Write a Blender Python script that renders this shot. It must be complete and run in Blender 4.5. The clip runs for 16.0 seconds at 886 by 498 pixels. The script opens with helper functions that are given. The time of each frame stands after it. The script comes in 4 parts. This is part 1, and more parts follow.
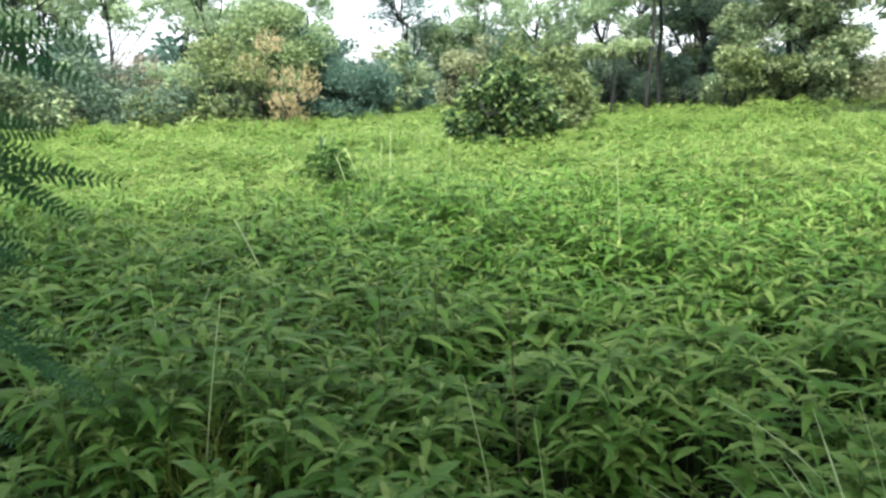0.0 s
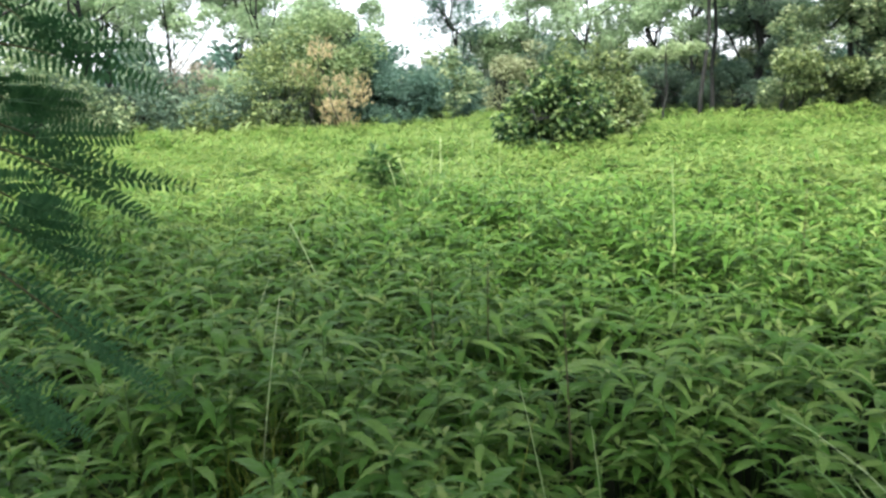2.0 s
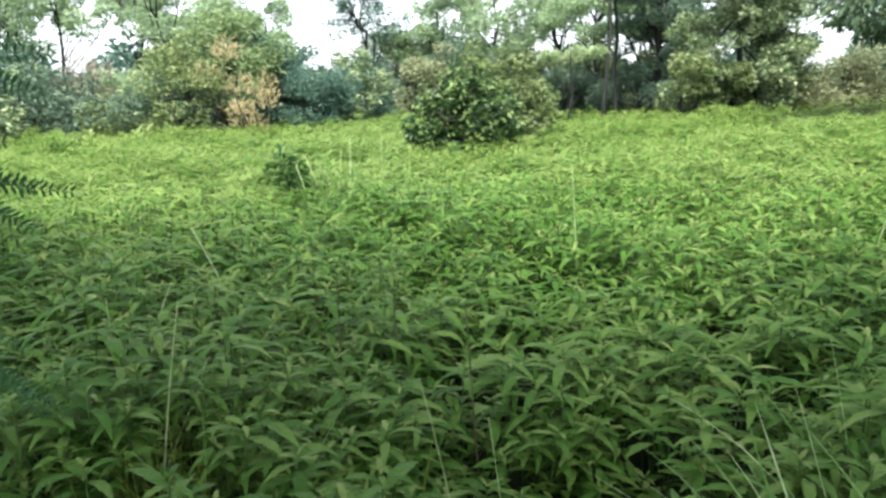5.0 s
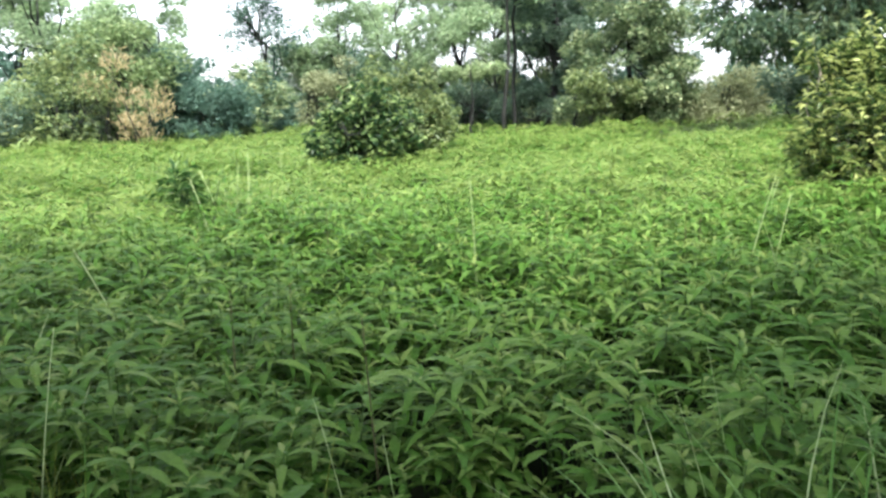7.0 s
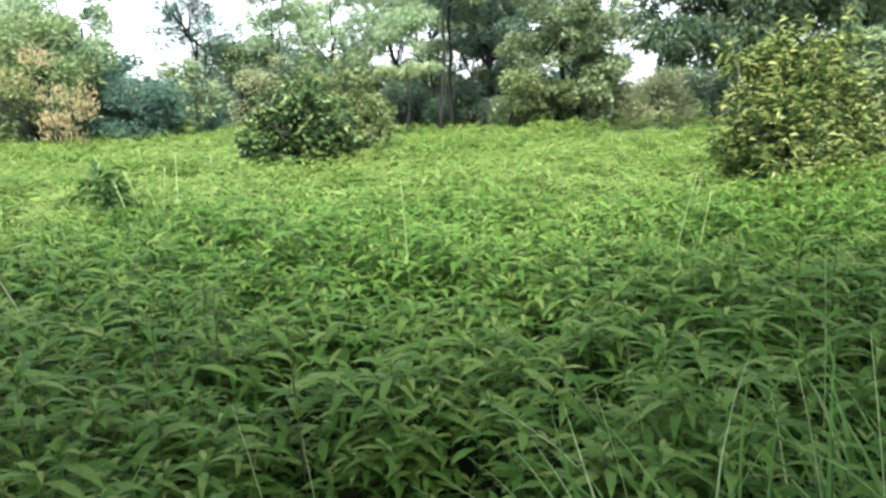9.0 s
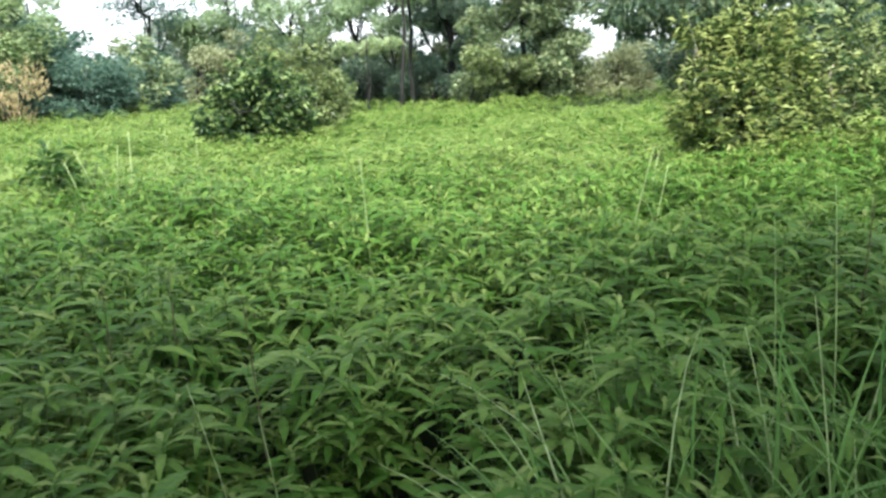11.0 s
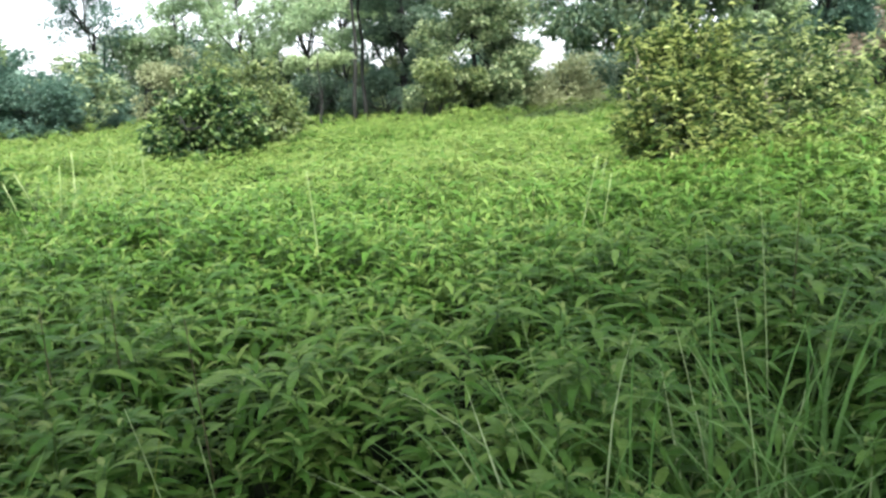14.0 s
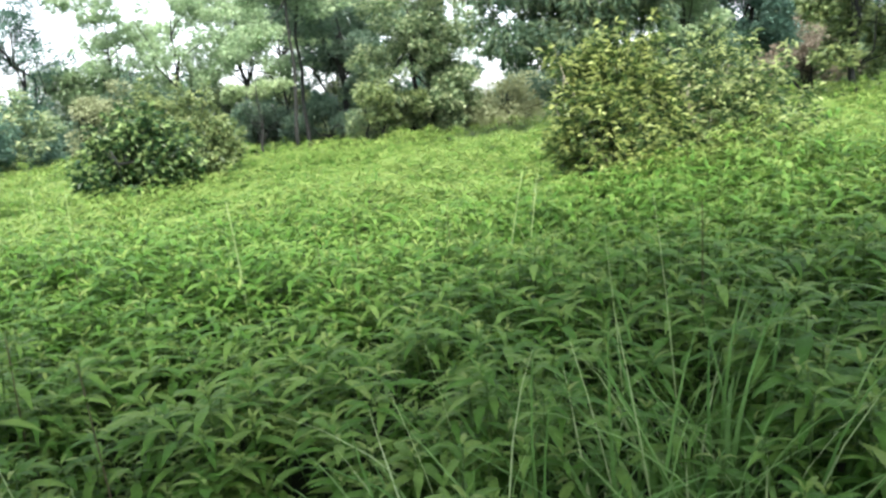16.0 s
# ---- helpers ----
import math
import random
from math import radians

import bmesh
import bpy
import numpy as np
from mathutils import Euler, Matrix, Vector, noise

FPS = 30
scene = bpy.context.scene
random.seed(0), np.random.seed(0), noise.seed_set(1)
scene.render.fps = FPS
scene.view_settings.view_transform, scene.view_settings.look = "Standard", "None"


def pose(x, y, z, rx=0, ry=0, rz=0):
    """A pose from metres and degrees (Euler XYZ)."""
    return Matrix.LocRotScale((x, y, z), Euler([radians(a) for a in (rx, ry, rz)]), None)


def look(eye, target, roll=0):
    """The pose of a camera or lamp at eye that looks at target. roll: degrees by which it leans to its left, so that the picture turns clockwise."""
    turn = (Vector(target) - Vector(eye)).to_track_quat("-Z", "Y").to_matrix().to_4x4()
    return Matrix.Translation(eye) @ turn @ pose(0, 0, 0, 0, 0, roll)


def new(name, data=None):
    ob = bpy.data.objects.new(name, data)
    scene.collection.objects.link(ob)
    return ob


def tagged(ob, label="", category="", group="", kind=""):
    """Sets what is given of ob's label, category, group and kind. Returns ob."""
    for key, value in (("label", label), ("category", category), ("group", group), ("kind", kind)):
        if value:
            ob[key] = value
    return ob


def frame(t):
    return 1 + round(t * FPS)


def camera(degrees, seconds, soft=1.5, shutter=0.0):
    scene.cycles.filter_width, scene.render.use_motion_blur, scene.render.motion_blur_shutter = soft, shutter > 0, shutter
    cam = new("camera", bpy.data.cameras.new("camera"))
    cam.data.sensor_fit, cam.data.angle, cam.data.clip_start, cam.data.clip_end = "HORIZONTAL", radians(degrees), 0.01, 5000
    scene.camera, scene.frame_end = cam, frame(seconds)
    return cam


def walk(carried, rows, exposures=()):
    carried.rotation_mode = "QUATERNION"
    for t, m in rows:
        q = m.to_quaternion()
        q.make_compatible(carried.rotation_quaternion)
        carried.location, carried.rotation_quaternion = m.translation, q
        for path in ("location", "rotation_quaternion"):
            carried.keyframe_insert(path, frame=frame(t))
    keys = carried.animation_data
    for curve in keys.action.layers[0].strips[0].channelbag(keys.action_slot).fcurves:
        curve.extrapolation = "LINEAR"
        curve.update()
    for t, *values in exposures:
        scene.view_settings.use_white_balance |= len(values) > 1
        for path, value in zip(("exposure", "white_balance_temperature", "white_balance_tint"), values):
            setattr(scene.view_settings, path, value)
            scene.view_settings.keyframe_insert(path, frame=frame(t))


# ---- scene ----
cam = camera(63.7, 16.0, soft=2.75)
PATH = [
    (0, (0.0, 0.0, 1.5), (-0.055, 1.949, 1.053), -1.2),
    (0.5, (-0.007, -0.003, 1.499), (-0.106, 1.944, 1.054), -1.2),
    (1, (-0.016, 0.001, 1.495), (-0.156, 1.944, 1.043), -1.2),
    (1.5, (-0.022, 0.0, 1.497), (-0.206, 1.942, 1.055), -1.4),
    (2, (-0.02, -0.006, 1.502), (-0.206, 1.938, 1.072), -1.5),
    (2.5, (-0.015, -0.014, 1.501), (-0.184, 1.933, 1.076), -1.5),
    (3, (-0.015, -0.015, 1.497), (-0.166, 1.929, 1.053), -1.5),
    (3.5, (-0.016, -0.019, 1.493), (-0.151, 1.925, 1.04), -1.4),
    (4, (-0.005, -0.027, 1.496), (-0.091, 1.919, 1.045), -1.5),
    (6.5, (0.038, -0.036, 1.51), (0.297, 1.906, 1.11), -0.8),
    (7, (0.047, -0.039, 1.511), (0.358, 1.895, 1.111), -0.9),
    (7.5, (0.052, -0.041, 1.513), (0.396, 1.891, 1.128), -0.8),
    (8, (0.062, -0.044, 1.514), (0.442, 1.884, 1.143), -0.7),
    (8.5, (0.076, -0.047, 1.515), (0.512, 1.868, 1.136), -0.7),
    (9, (0.087, -0.047, 1.511), (0.563, 1.853, 1.108), -0.7),
    (9.5, (0.097, -0.049, 1.509), (0.609, 1.837, 1.082), -0.9),
    (10, (0.101, -0.048, 1.504), (0.63, 1.828, 1.053), -0.9),
    (12.5, (0.112, -0.054, 1.502), (0.724, 1.79, 1.03), -1.3),
    (13, (0.116, -0.061, 1.506), (0.733, 1.786, 1.052), -1.3),
    (13.5, (0.127, -0.072, 1.507), (0.776, 1.765, 1.054), -1.5),
    (14, (0.141, -0.085, 1.509), (0.821, 1.745, 1.072), -2.0),
    (14.5, (0.159, -0.093, 1.509), (0.852, 1.733, 1.077), -2.8),
    (15, (0.183, -0.099, 1.508), (0.843, 1.741, 1.087), -3.0),
    (15.5, (0.236, -0.114, 1.506), (0.962, 1.705, 1.098), -3.2),
    (16, (0.277, -0.125, 1.503), (1.082, 1.665, 1.117), -4.3),
]
walk(cam, [(t, look(eye, target, roll)) for t, eye, target, roll in PATH],
     exposures=[(0.0, 1.78, 6150, 10), (4.0, 1.78, 6150, 10), (7.5, 1.85, 6150, 10), (10.0, 1.8, 6150, 10), (14.0, 1.82, 6150, 10), (16.0, 1.88, 6150, 10)])

# ---- world and sun ----
SUN_EL, SUN_AZ = radians(59), radians(191)  # azimuth: clockwise from +y
world = bpy.data.worlds.new("world")
scene.world = world
world.use_nodes = True
wn = world.node_tree
sky = wn.nodes.new("ShaderNodeTexSky")
sky.sky_type = "NISHITA"
sky.sun_disc = False
sky.sun_elevation = SUN_EL
sky.sun_rotation = SUN_AZ
sky.air_density, sky.dust_density, sky.ozone_density = 1.0, 2.0, 1.0
hazy = wn.nodes.new("ShaderNodeHueSaturation")  # a hazy, whitish sky
hazy.inputs["Saturation"].default_value = 0.25
wn.links.new(sky.outputs[0], hazy.inputs["Color"])
wn.links.new(hazy.outputs[0], wn.nodes["Background"].inputs[0])
wn.nodes["Background"].inputs[1].default_value = 0.15
sun_data = bpy.data.lights.new("sun", "SUN")
sun_data.energy, sun_data.angle, sun_data.color = 4.2, radians(20), (1.0, 0.9, 0.8)
sun = new("sun", sun_data)
sun_way = Vector((math.sin(SUN_AZ) * math.cos(SUN_EL), math.cos(SUN_AZ) * math.cos(SUN_EL), math.sin(SUN_EL)))
sun.matrix_world = look(sun_way * 50, (0, 0, 0))


# ---- materials ----
def shader(name):
    m = bpy.data.materials.new(name)
    m.use_nodes = True
    t = m.node_tree
    return m, t, t.nodes["Principled BSDF"], t.nodes["Material Output"]


def noise_node(t, scale, detail=4.0):
    co = t.nodes.new("ShaderNodeNewGeometry")
    n = t.nodes.new("ShaderNodeTexNoise")
    n.inputs["Scale"].default_value, n.inputs["Detail"].default_value = scale, detail
    t.links.new(co.outputs["Position"], n.inputs["Vector"])
    return n


def ramp_node(t, stops):
    r = t.nodes.new("ShaderNodeValToRGB")
    el = r.color_ramp.elements
    while len(el) < len(stops):
        el.new(0.5)
    for e, (p, c) in zip(el, stops):
        e.position, e.color = p, (*c, 1)
    return r


def leaf_material(name, dark, mid, light, through_part=0.35, rough=0.5, patch=0.5, gloss=0.35, blend=0.56):
    """A thin leaf: colour by leaf and by patches of the ground, some light passes through."""
    m, t, p, out = shader(name)
    geo, info = t.nodes.new("ShaderNodeNewGeometry"), t.nodes.new("ShaderNodeObjectInfo")
    add = t.nodes.new("ShaderNodeMath"); add.operation = "ADD"
    fr = t.nodes.new("ShaderNodeMath"); fr.operation = "FRACT"
    t.links.new(geo.outputs["Random Per Island"], add.inputs[0])
    t.links.new(info.outputs["Random"], add.inputs[1])
    t.links.new(add.outputs[0], fr.inputs[0])
    n = noise_node(t, patch, 3)
    mx = t.nodes.new("ShaderNodeMix")
    mx.inputs[0].default_value = blend
    t.links.new(fr.outputs[0], mx.inputs[2])
    t.links.new(n.outputs[0], mx.inputs[3])
    r = ramp_node(t, [(0.18, dark), (0.5, mid), (0.85, light)])
    t.links.new(mx.outputs[0], r.inputs[0])
    fine = noise_node(t, 70, 3)
    hsv = t.nodes.new("ShaderNodeHueSaturation")
    mp = t.nodes.new("ShaderNodeMapRange")
    mp.inputs[3].default_value, mp.inputs[4].default_value = 0.72, 1.28
    t.links.new(fine.outputs[0], mp.inputs[0])
    t.links.new(mp.outputs[0], hsv.inputs["Value"])
    t.links.new(r.outputs[0], hsv.inputs["Color"])
    t.links.new(hsv.outputs[0], p.inputs["Base Color"])
    crinkle = t.nodes.new("ShaderNodeBump")
    crinkle.inputs["Strength"].default_value, crinkle.inputs["Distance"].default_value = 0.6, 0.008
    t.links.new(fine.outputs[0], crinkle.inputs["Height"])
    t.links.new(crinkle.outputs[0], p.inputs["Normal"])
    p.inputs["Roughness"].default_value = rough
    p.inputs["Specular IOR Level"].default_value = gloss
    tr = t.nodes.new("ShaderNodeBsdfTranslucent")
    glow = t.nodes.new("ShaderNodeHueSaturation")
    glow.inputs["Hue"].default_value, glow.inputs["Value"].default_value = 0.485, 1.5
    t.links.new(hsv.outputs[0], glow.inputs["Color"])
    t.links.new(glow.outputs[0], tr.inputs[0])
    mix = t.nodes.new("ShaderNodeMixShader")
    mix.inputs[0].default_value = through_part
    t.links.new(p.outputs[0], mix.inputs[1])
    t.links.new(tr.outputs[0], mix.inputs[2])
    t.links.new(mix.outputs[0], out.inputs[0])
    return m


def rough_material(name, a, b, scale, rough=0.85, bump=0.4):
    m, t, p, out = shader(name)
    n, n2 = noise_node(t, scale, 6), noise_node(t, scale * 7, 3)
    mx = t.nodes.new("ShaderNodeMix"); mx.inputs[0].default_value = 0.35
    t.links.new(n.outputs[0], mx.inputs[2]); t.links.new(n2.outputs[0], mx.inputs[3])
    r = ramp_node(t, [(0.32, a), (0.68, b)])
    t.links.new(mx.outputs[0], r.inputs[0])
    t.links.new(r.outputs[0], p.inputs["Base Color"])
    p.inputs["Roughness"].default_value, p.inputs["Specular IOR Level"].default_value = rough, 0.15
    b_ = t.nodes.new("ShaderNodeBump"); b_.inputs["Strength"].default_value = bump; b_.inputs["Distance"].default_value = 0.02
    t.links.new(mx.outputs[0], b_.inputs["Height"]); t.links.new(b_.outputs[0], p.inputs["Normal"])
    return m


# Near black: the shade down between the weeds is put into the soil colour.
M_SOIL_SHADED = rough_material("soil", (0.006, 0.009, 0.004), (0.012, 0.018, 0.007), 2.0)
# Darker than plain bark: the shade on the trunks is toned into it.
M_BARK_SHADED = rough_material("bark", (0.012, 0.014, 0.013), (0.038, 0.04, 0.036), 9.0)
M_BARK_PALE = rough_material("bark_pale", (0.14, 0.13, 0.1), (0.3, 0.28, 0.22), 12.0)
M_STEM = rough_material("green_stem", (0.035, 0.075, 0.016), (0.06, 0.105, 0.026), 20.0, 0.6, 0.1)
M_STEM_DARK = rough_material("brown_stem", (0.05, 0.05, 0.025), (0.1, 0.09, 0.045), 20.0, 0.7, 0.1)
M_FIELD = leaf_material("field_leaf", (0.027, 0.08, 0.01), (0.06, 0.138, 0.02), (0.15, 0.232, 0.056), 0.24, 0.45, 0.55, 0.1)
# Colour of young tips, and of the pale haze over the far sunlit field.
M_YOUNG_HAZED = leaf_material("young_hazed_leaf", (0.085, 0.16, 0.03), (0.14, 0.21, 0.052), (0.21, 0.27, 0.085), 0.3, 0.45, 0.9, 0.1)
M_FROND = leaf_material("feathery_leaf", (0.02, 0.066, 0.026), (0.038, 0.1, 0.04), (0.065, 0.14, 0.055), 0.22, 0.5, 2.0, 0.25)
M_BLADE = leaf_material("grass_blade", (0.06, 0.15, 0.03), (0.1, 0.21, 0.05), (0.2, 0.31, 0.11), 0.35, 0.5, 3.0, 0.15)
M_STRAW = leaf_material("straw_blade", (0.2, 0.29, 0.11), (0.29, 0.38, 0.17), (0.4, 0.47, 0.26), 0.3, 0.5, 3.0)
M_WIRY = leaf_material("wiry_grass", (0.1, 0.15, 0.02), (0.16, 0.2, 0.035), (0.24, 0.28, 0.06), 0.35, 0.5, 3.0, 0.1)
M_SAPLING = leaf_material("dark_sapling_leaf", (0.02, 0.06, 0.014), (0.042, 0.1, 0.024), (0.12, 0.2, 0.06), 0.3, 0.4, 1.5, 0.3, 0.3)
# The light stop paints scattered highlights onto single dark leaves.
M_CITRUS = leaf_material("glossy_glint_leaf", (0.014, 0.042, 0.017), (0.038, 0.09, 0.03), (0.25, 0.35, 0.13), 0.36, 0.34, 1.5, 0.5, 0.22)
M_OLIVE = leaf_material("yellow_green_leaf", (0.06, 0.1, 0.042), (0.125, 0.182, 0.072), (0.3, 0.36, 0.15), 0.36, 0.4, 1.3, 0.45, 0.35)
# Pale stop stands for sunlit glints, dark stop for gaps between leaves.
M_SHRUB = leaf_material("glossy_pale_glint_leaf", (0.018, 0.045, 0.014), (0.08, 0.138, 0.036), (0.38, 0.44, 0.16), 0.4, 0.34, 1.3, 0.5, 0.22)
# Greyed for distance haze; the light stop adds cream, lit patches of foliage.
M_DULL_HAZED = leaf_material("hazed_dull_green_leaf", (0.05, 0.095, 0.048), (0.14, 0.21, 0.105), (0.38, 0.44, 0.24), 0.36, 0.42, 1.1, 0.4, 0.4)
M_MANGO = leaf_material("leathery_dark_leaf", (0.042, 0.082, 0.056), (0.078, 0.13, 0.076), (0.2, 0.25, 0.12), 0.28, 0.4, 1.0, 0.35)
# Deep green with the blue of haze mixed into the leaf colour.
M_DEEP_HAZED = leaf_material("hazed_deep_green_leaf", (0.05, 0.096, 0.068), (0.095, 0.152, 0.104), (0.168, 0.235, 0.148), 0.33, 0.45, 0.7, 0.35)
# These two greens are paled to carry the veil of haze over the trees.
M_LIGHT_HAZED = leaf_material("hazed_light_green_leaf", (0.125, 0.2, 0.105), (0.22, 0.315, 0.18), (0.36, 0.45, 0.28), 0.5, 0.5, 0.6, 0.3)
M_HAZY = leaf_material("hazed_soft_green_leaf", (0.075, 0.135, 0.06), (0.16, 0.24, 0.105), (0.31, 0.39, 0.2), 0.42, 0.45, 1.0, 0.35, 0.4)
M_PALE = leaf_material("pale_green_leaf", (0.15, 0.22, 0.11), (0.25, 0.33, 0.18), (0.38, 0.46, 0.27), 0.45, 0.5, 1.0, 0.3)
# Blue-grey tint imitates haze on the back trees and the far woods.
M_BLUE_HAZED = leaf_material("hazed_grey_green_leaf", (0.046, 0.098, 0.076), (0.074, 0.138, 0.104), (0.115, 0.19, 0.14), 0.3, 0.5, 0.8, 0.25)
M_ORANGE = leaf_material("dry_orange_leaf", (0.2, 0.21, 0.1), (0.37, 0.32, 0.17), (0.52, 0.46, 0.29), 0.35, 0.6, 1.2)
M_DRY = leaf_material("dry_brown_leaf", (0.13, 0.115, 0.085), (0.21, 0.185, 0.14), (0.3, 0.27, 0.2), 0.3, 0.7, 1.0)
M_HAZEL = leaf_material("olive_brown_leaf", (0.12, 0.15, 0.075), (0.2, 0.235, 0.125), (0.31, 0.34, 0.2), 0.3, 0.6, 1.0)


# ---- shape tools ----
def ground_z(x, y):
    """Height of the soil: flat, rising towards the right-hand edge, with slight swells."""
    u = x - 0.35 * y
    rise = 0.045 * np.log1p(np.exp(np.clip(u * 1.5, -30, 30))) / 1.5
    rise = np.minimum(rise, 0.9)
    return rise + 0.03 * np.sin(x * 0.9 + 1.3) * np.cos(y * 0.7) + 0.02 * np.sin(x * 2.3 + y * 1.7)


def polar(az, far):
    a = radians(az)
    return far * math.sin(a), far * math.cos(a)


def spot(az, far):
    x, y = polar(az, far)
    return x, y, float(ground_z(x, y))


def mesh_from(name, verts, faces, material, smooth=False, extra=(), index=None):
    me = bpy.data.meshes.new(name)
    me.from_pydata(verts, [], faces)
    me.materials.append(material)
    for m in extra:
        me.materials.append(m)
    if index is not None:
        me.polygons.foreach_set("material_index", np.asarray(index, dtype=np.int32))
    if smooth:
        me.polygons.foreach_set("use_smooth", [True] * len(me.polygons))
    me.update()
    return me


def child(name, me, parent, label=""):
    ob = new(name, me)
    ob.parent = parent
    if label:
        ob["label"] = label
    return ob


def thing(name, place, label, category, group="", kind=""):
    ob = new(name)
    ob.empty_display_size = 0.1
    ob.location = place
    return tagged(ob, label, category, group, kind)


def leaf_shape(stations, width, arch, tangent, fold=0.18, belly=0.4, point=1.0, teeth=0.0):
    """A leaf of length 1 along +x, arching downwards; left edge, midrib, right edge at each station."""
    xs, zs, x, z = [0.0], [0.0], 0.0, 0.0
    for k in range(1, stations):
        a = radians(tangent - arch * (k - 0.5) / (stations - 1))
        x, z = x + math.cos(a) / (stations - 1), z + math.sin(a) / (stations - 1)
        xs.append(x), zs.append(z)
    v, f = [], []
    for k in range(stations):
        s = k / (stations - 1)
        w = width * (math.sin(math.pi * s ** belly if belly < 1 else math.pi * s) if 0 < s < 1 else 0.06)
        w = max(w, 0.05 * width) * (1 if s < 0.8 else point) * (1 + teeth * (1 if k % 2 else -1))
        v += [(xs[k], w / 2, zs[k] + fold * w), (xs[k], 0, zs[k]), (xs[k], -w / 2, zs[k] + fold * w)]
    for k in range(stations - 1):
        a, b = 3 * k, 3 * k + 3
        f += [(a, a + 1, b + 1, b), (a + 1, a + 2, b + 2, b + 1)]
    return np.array(v), f


def flat_leaf(width, arch=50, tangent=20, stations=3, fold=0.2):
    """A cheap leaf: a folded diamond or a short strip."""
    if stations == 2:
        v = np.array([(0, 0, 0), (0.5, width / 2, 0.1 + fold * width), (1, 0, -0.08), (0.5, -width / 2, 0.1 + fold * width)])
        return v, [(0, 2, 1), (0, 3, 2)]
    return leaf_shape(stations, width, arch, tangent, fold, 0.75)


def turned(az, pitch, roll):
    """Turns as an array of 3 x 3 matrices: Rz(az) Ry(-pitch) Rx(roll)."""
    ca, sa, cp, sp, cr, sr = np.cos(az), np.sin(az), np.cos(pitch), np.sin(pitch), np.cos(roll), np.sin(roll)
    one, nil = np.ones_like(ca), np.zeros_like(ca)
    rz = np.stack([np.stack([ca, -sa, nil], -1), np.stack([sa, ca, nil], -1), np.stack([nil, nil, one], -1)], -2)
    ry = np.stack([np.stack([cp, nil, -sp], -1), np.stack([nil, one, nil], -1), np.stack([sp, nil, cp], -1)], -2)
    rx = np.stack([np.stack([one, nil, nil], -1), np.stack([nil, cr, -sr], -1), np.stack([nil, sr, cr], -1)], -2)
    return rz @ ry @ rx


def scatter(shapes, where, az, pitch, roll, size, rng, wide=None):
    """Vertices and faces of many leaves of a few shapes, joined."""
    where, size = np.asarray(where, float), np.asarray(size, float)
    kinds = rng.integers(0, len(shapes), len(where))
    turn = turned(np.asarray(az), np.asarray(pitch), np.asarray(roll))
    verts, faces, base, order = [], [], 0, []
    for k, (v, f) in enumerate(shapes):
        pick = np.nonzero(kinds == k)[0]
        if not len(pick):
            continue
        vv = v[None] * size[pick, None, None]
        if wide is not None:
            vv = vv * np.stack([np.ones(len(pick)), np.asarray(wide)[pick], np.ones(len(pick))], -1)[:, None]
        p = np.einsum("nij,nvj->nvi", turn[pick], vv) + where[pick][:, None]
        verts.append(p.reshape(-1, 3))
        off = base + np.arange(len(pick))[:, None] * len(v)
        for row in off[:, 0].tolist():
            faces.extend([tuple(row + q for q in face) for face in f])
        order.extend(np.repeat(pick, len(f)).tolist())
        base += len(pick) * len(v)
    return np.concatenate(verts), faces, order


def tube(points, radii, sides=6):
    """A tapering tube along points."""
    pts = [Vector(p) for p in points]
    v, f = [], []
    for k, p in enumerate(pts):
        d = (pts[min(k + 1, len(pts) - 1)] - pts[max(k - 1, 0)]).normalized()
        a = d.orthogonal().normalized()
        if k and abs(a.dot(last)) < 0.999:
            a = (last - d * last.dot(d)).normalized()
        last, b = a, d.cross(a)
        for q in range(sides):
            w = 2 * math.pi * q / sides
            v.append(tuple(p + (a * math.cos(w) + b * math.sin(w)) * radii[k]))
    for k in range(len(pts) - 1):
        for q in range(sides):
            a, b = k * sides + q, k * sides + (q + 1) % sides
            f.append((a, b, b + sides, a + sides))
    f.append(tuple(range(sides))[::-1])
    f.append(tuple(range((len(pts) - 1) * sides, len(pts) * sides)))
    return v, f


def crooked(a, b, rng, bends=4, sway=0.06):
    """Points of a slightly crooked line from a to b."""
    a, b = np.array(a, float), np.array(b, float)
    n = np.linalg.norm(b - a)
    pts = [a + (b - a) * k / bends + (rng.normal(0, sway * n, 3) if 0 < k < bends else 0) for k in range(bends + 1)]
    return [tuple(p) for p in pts]


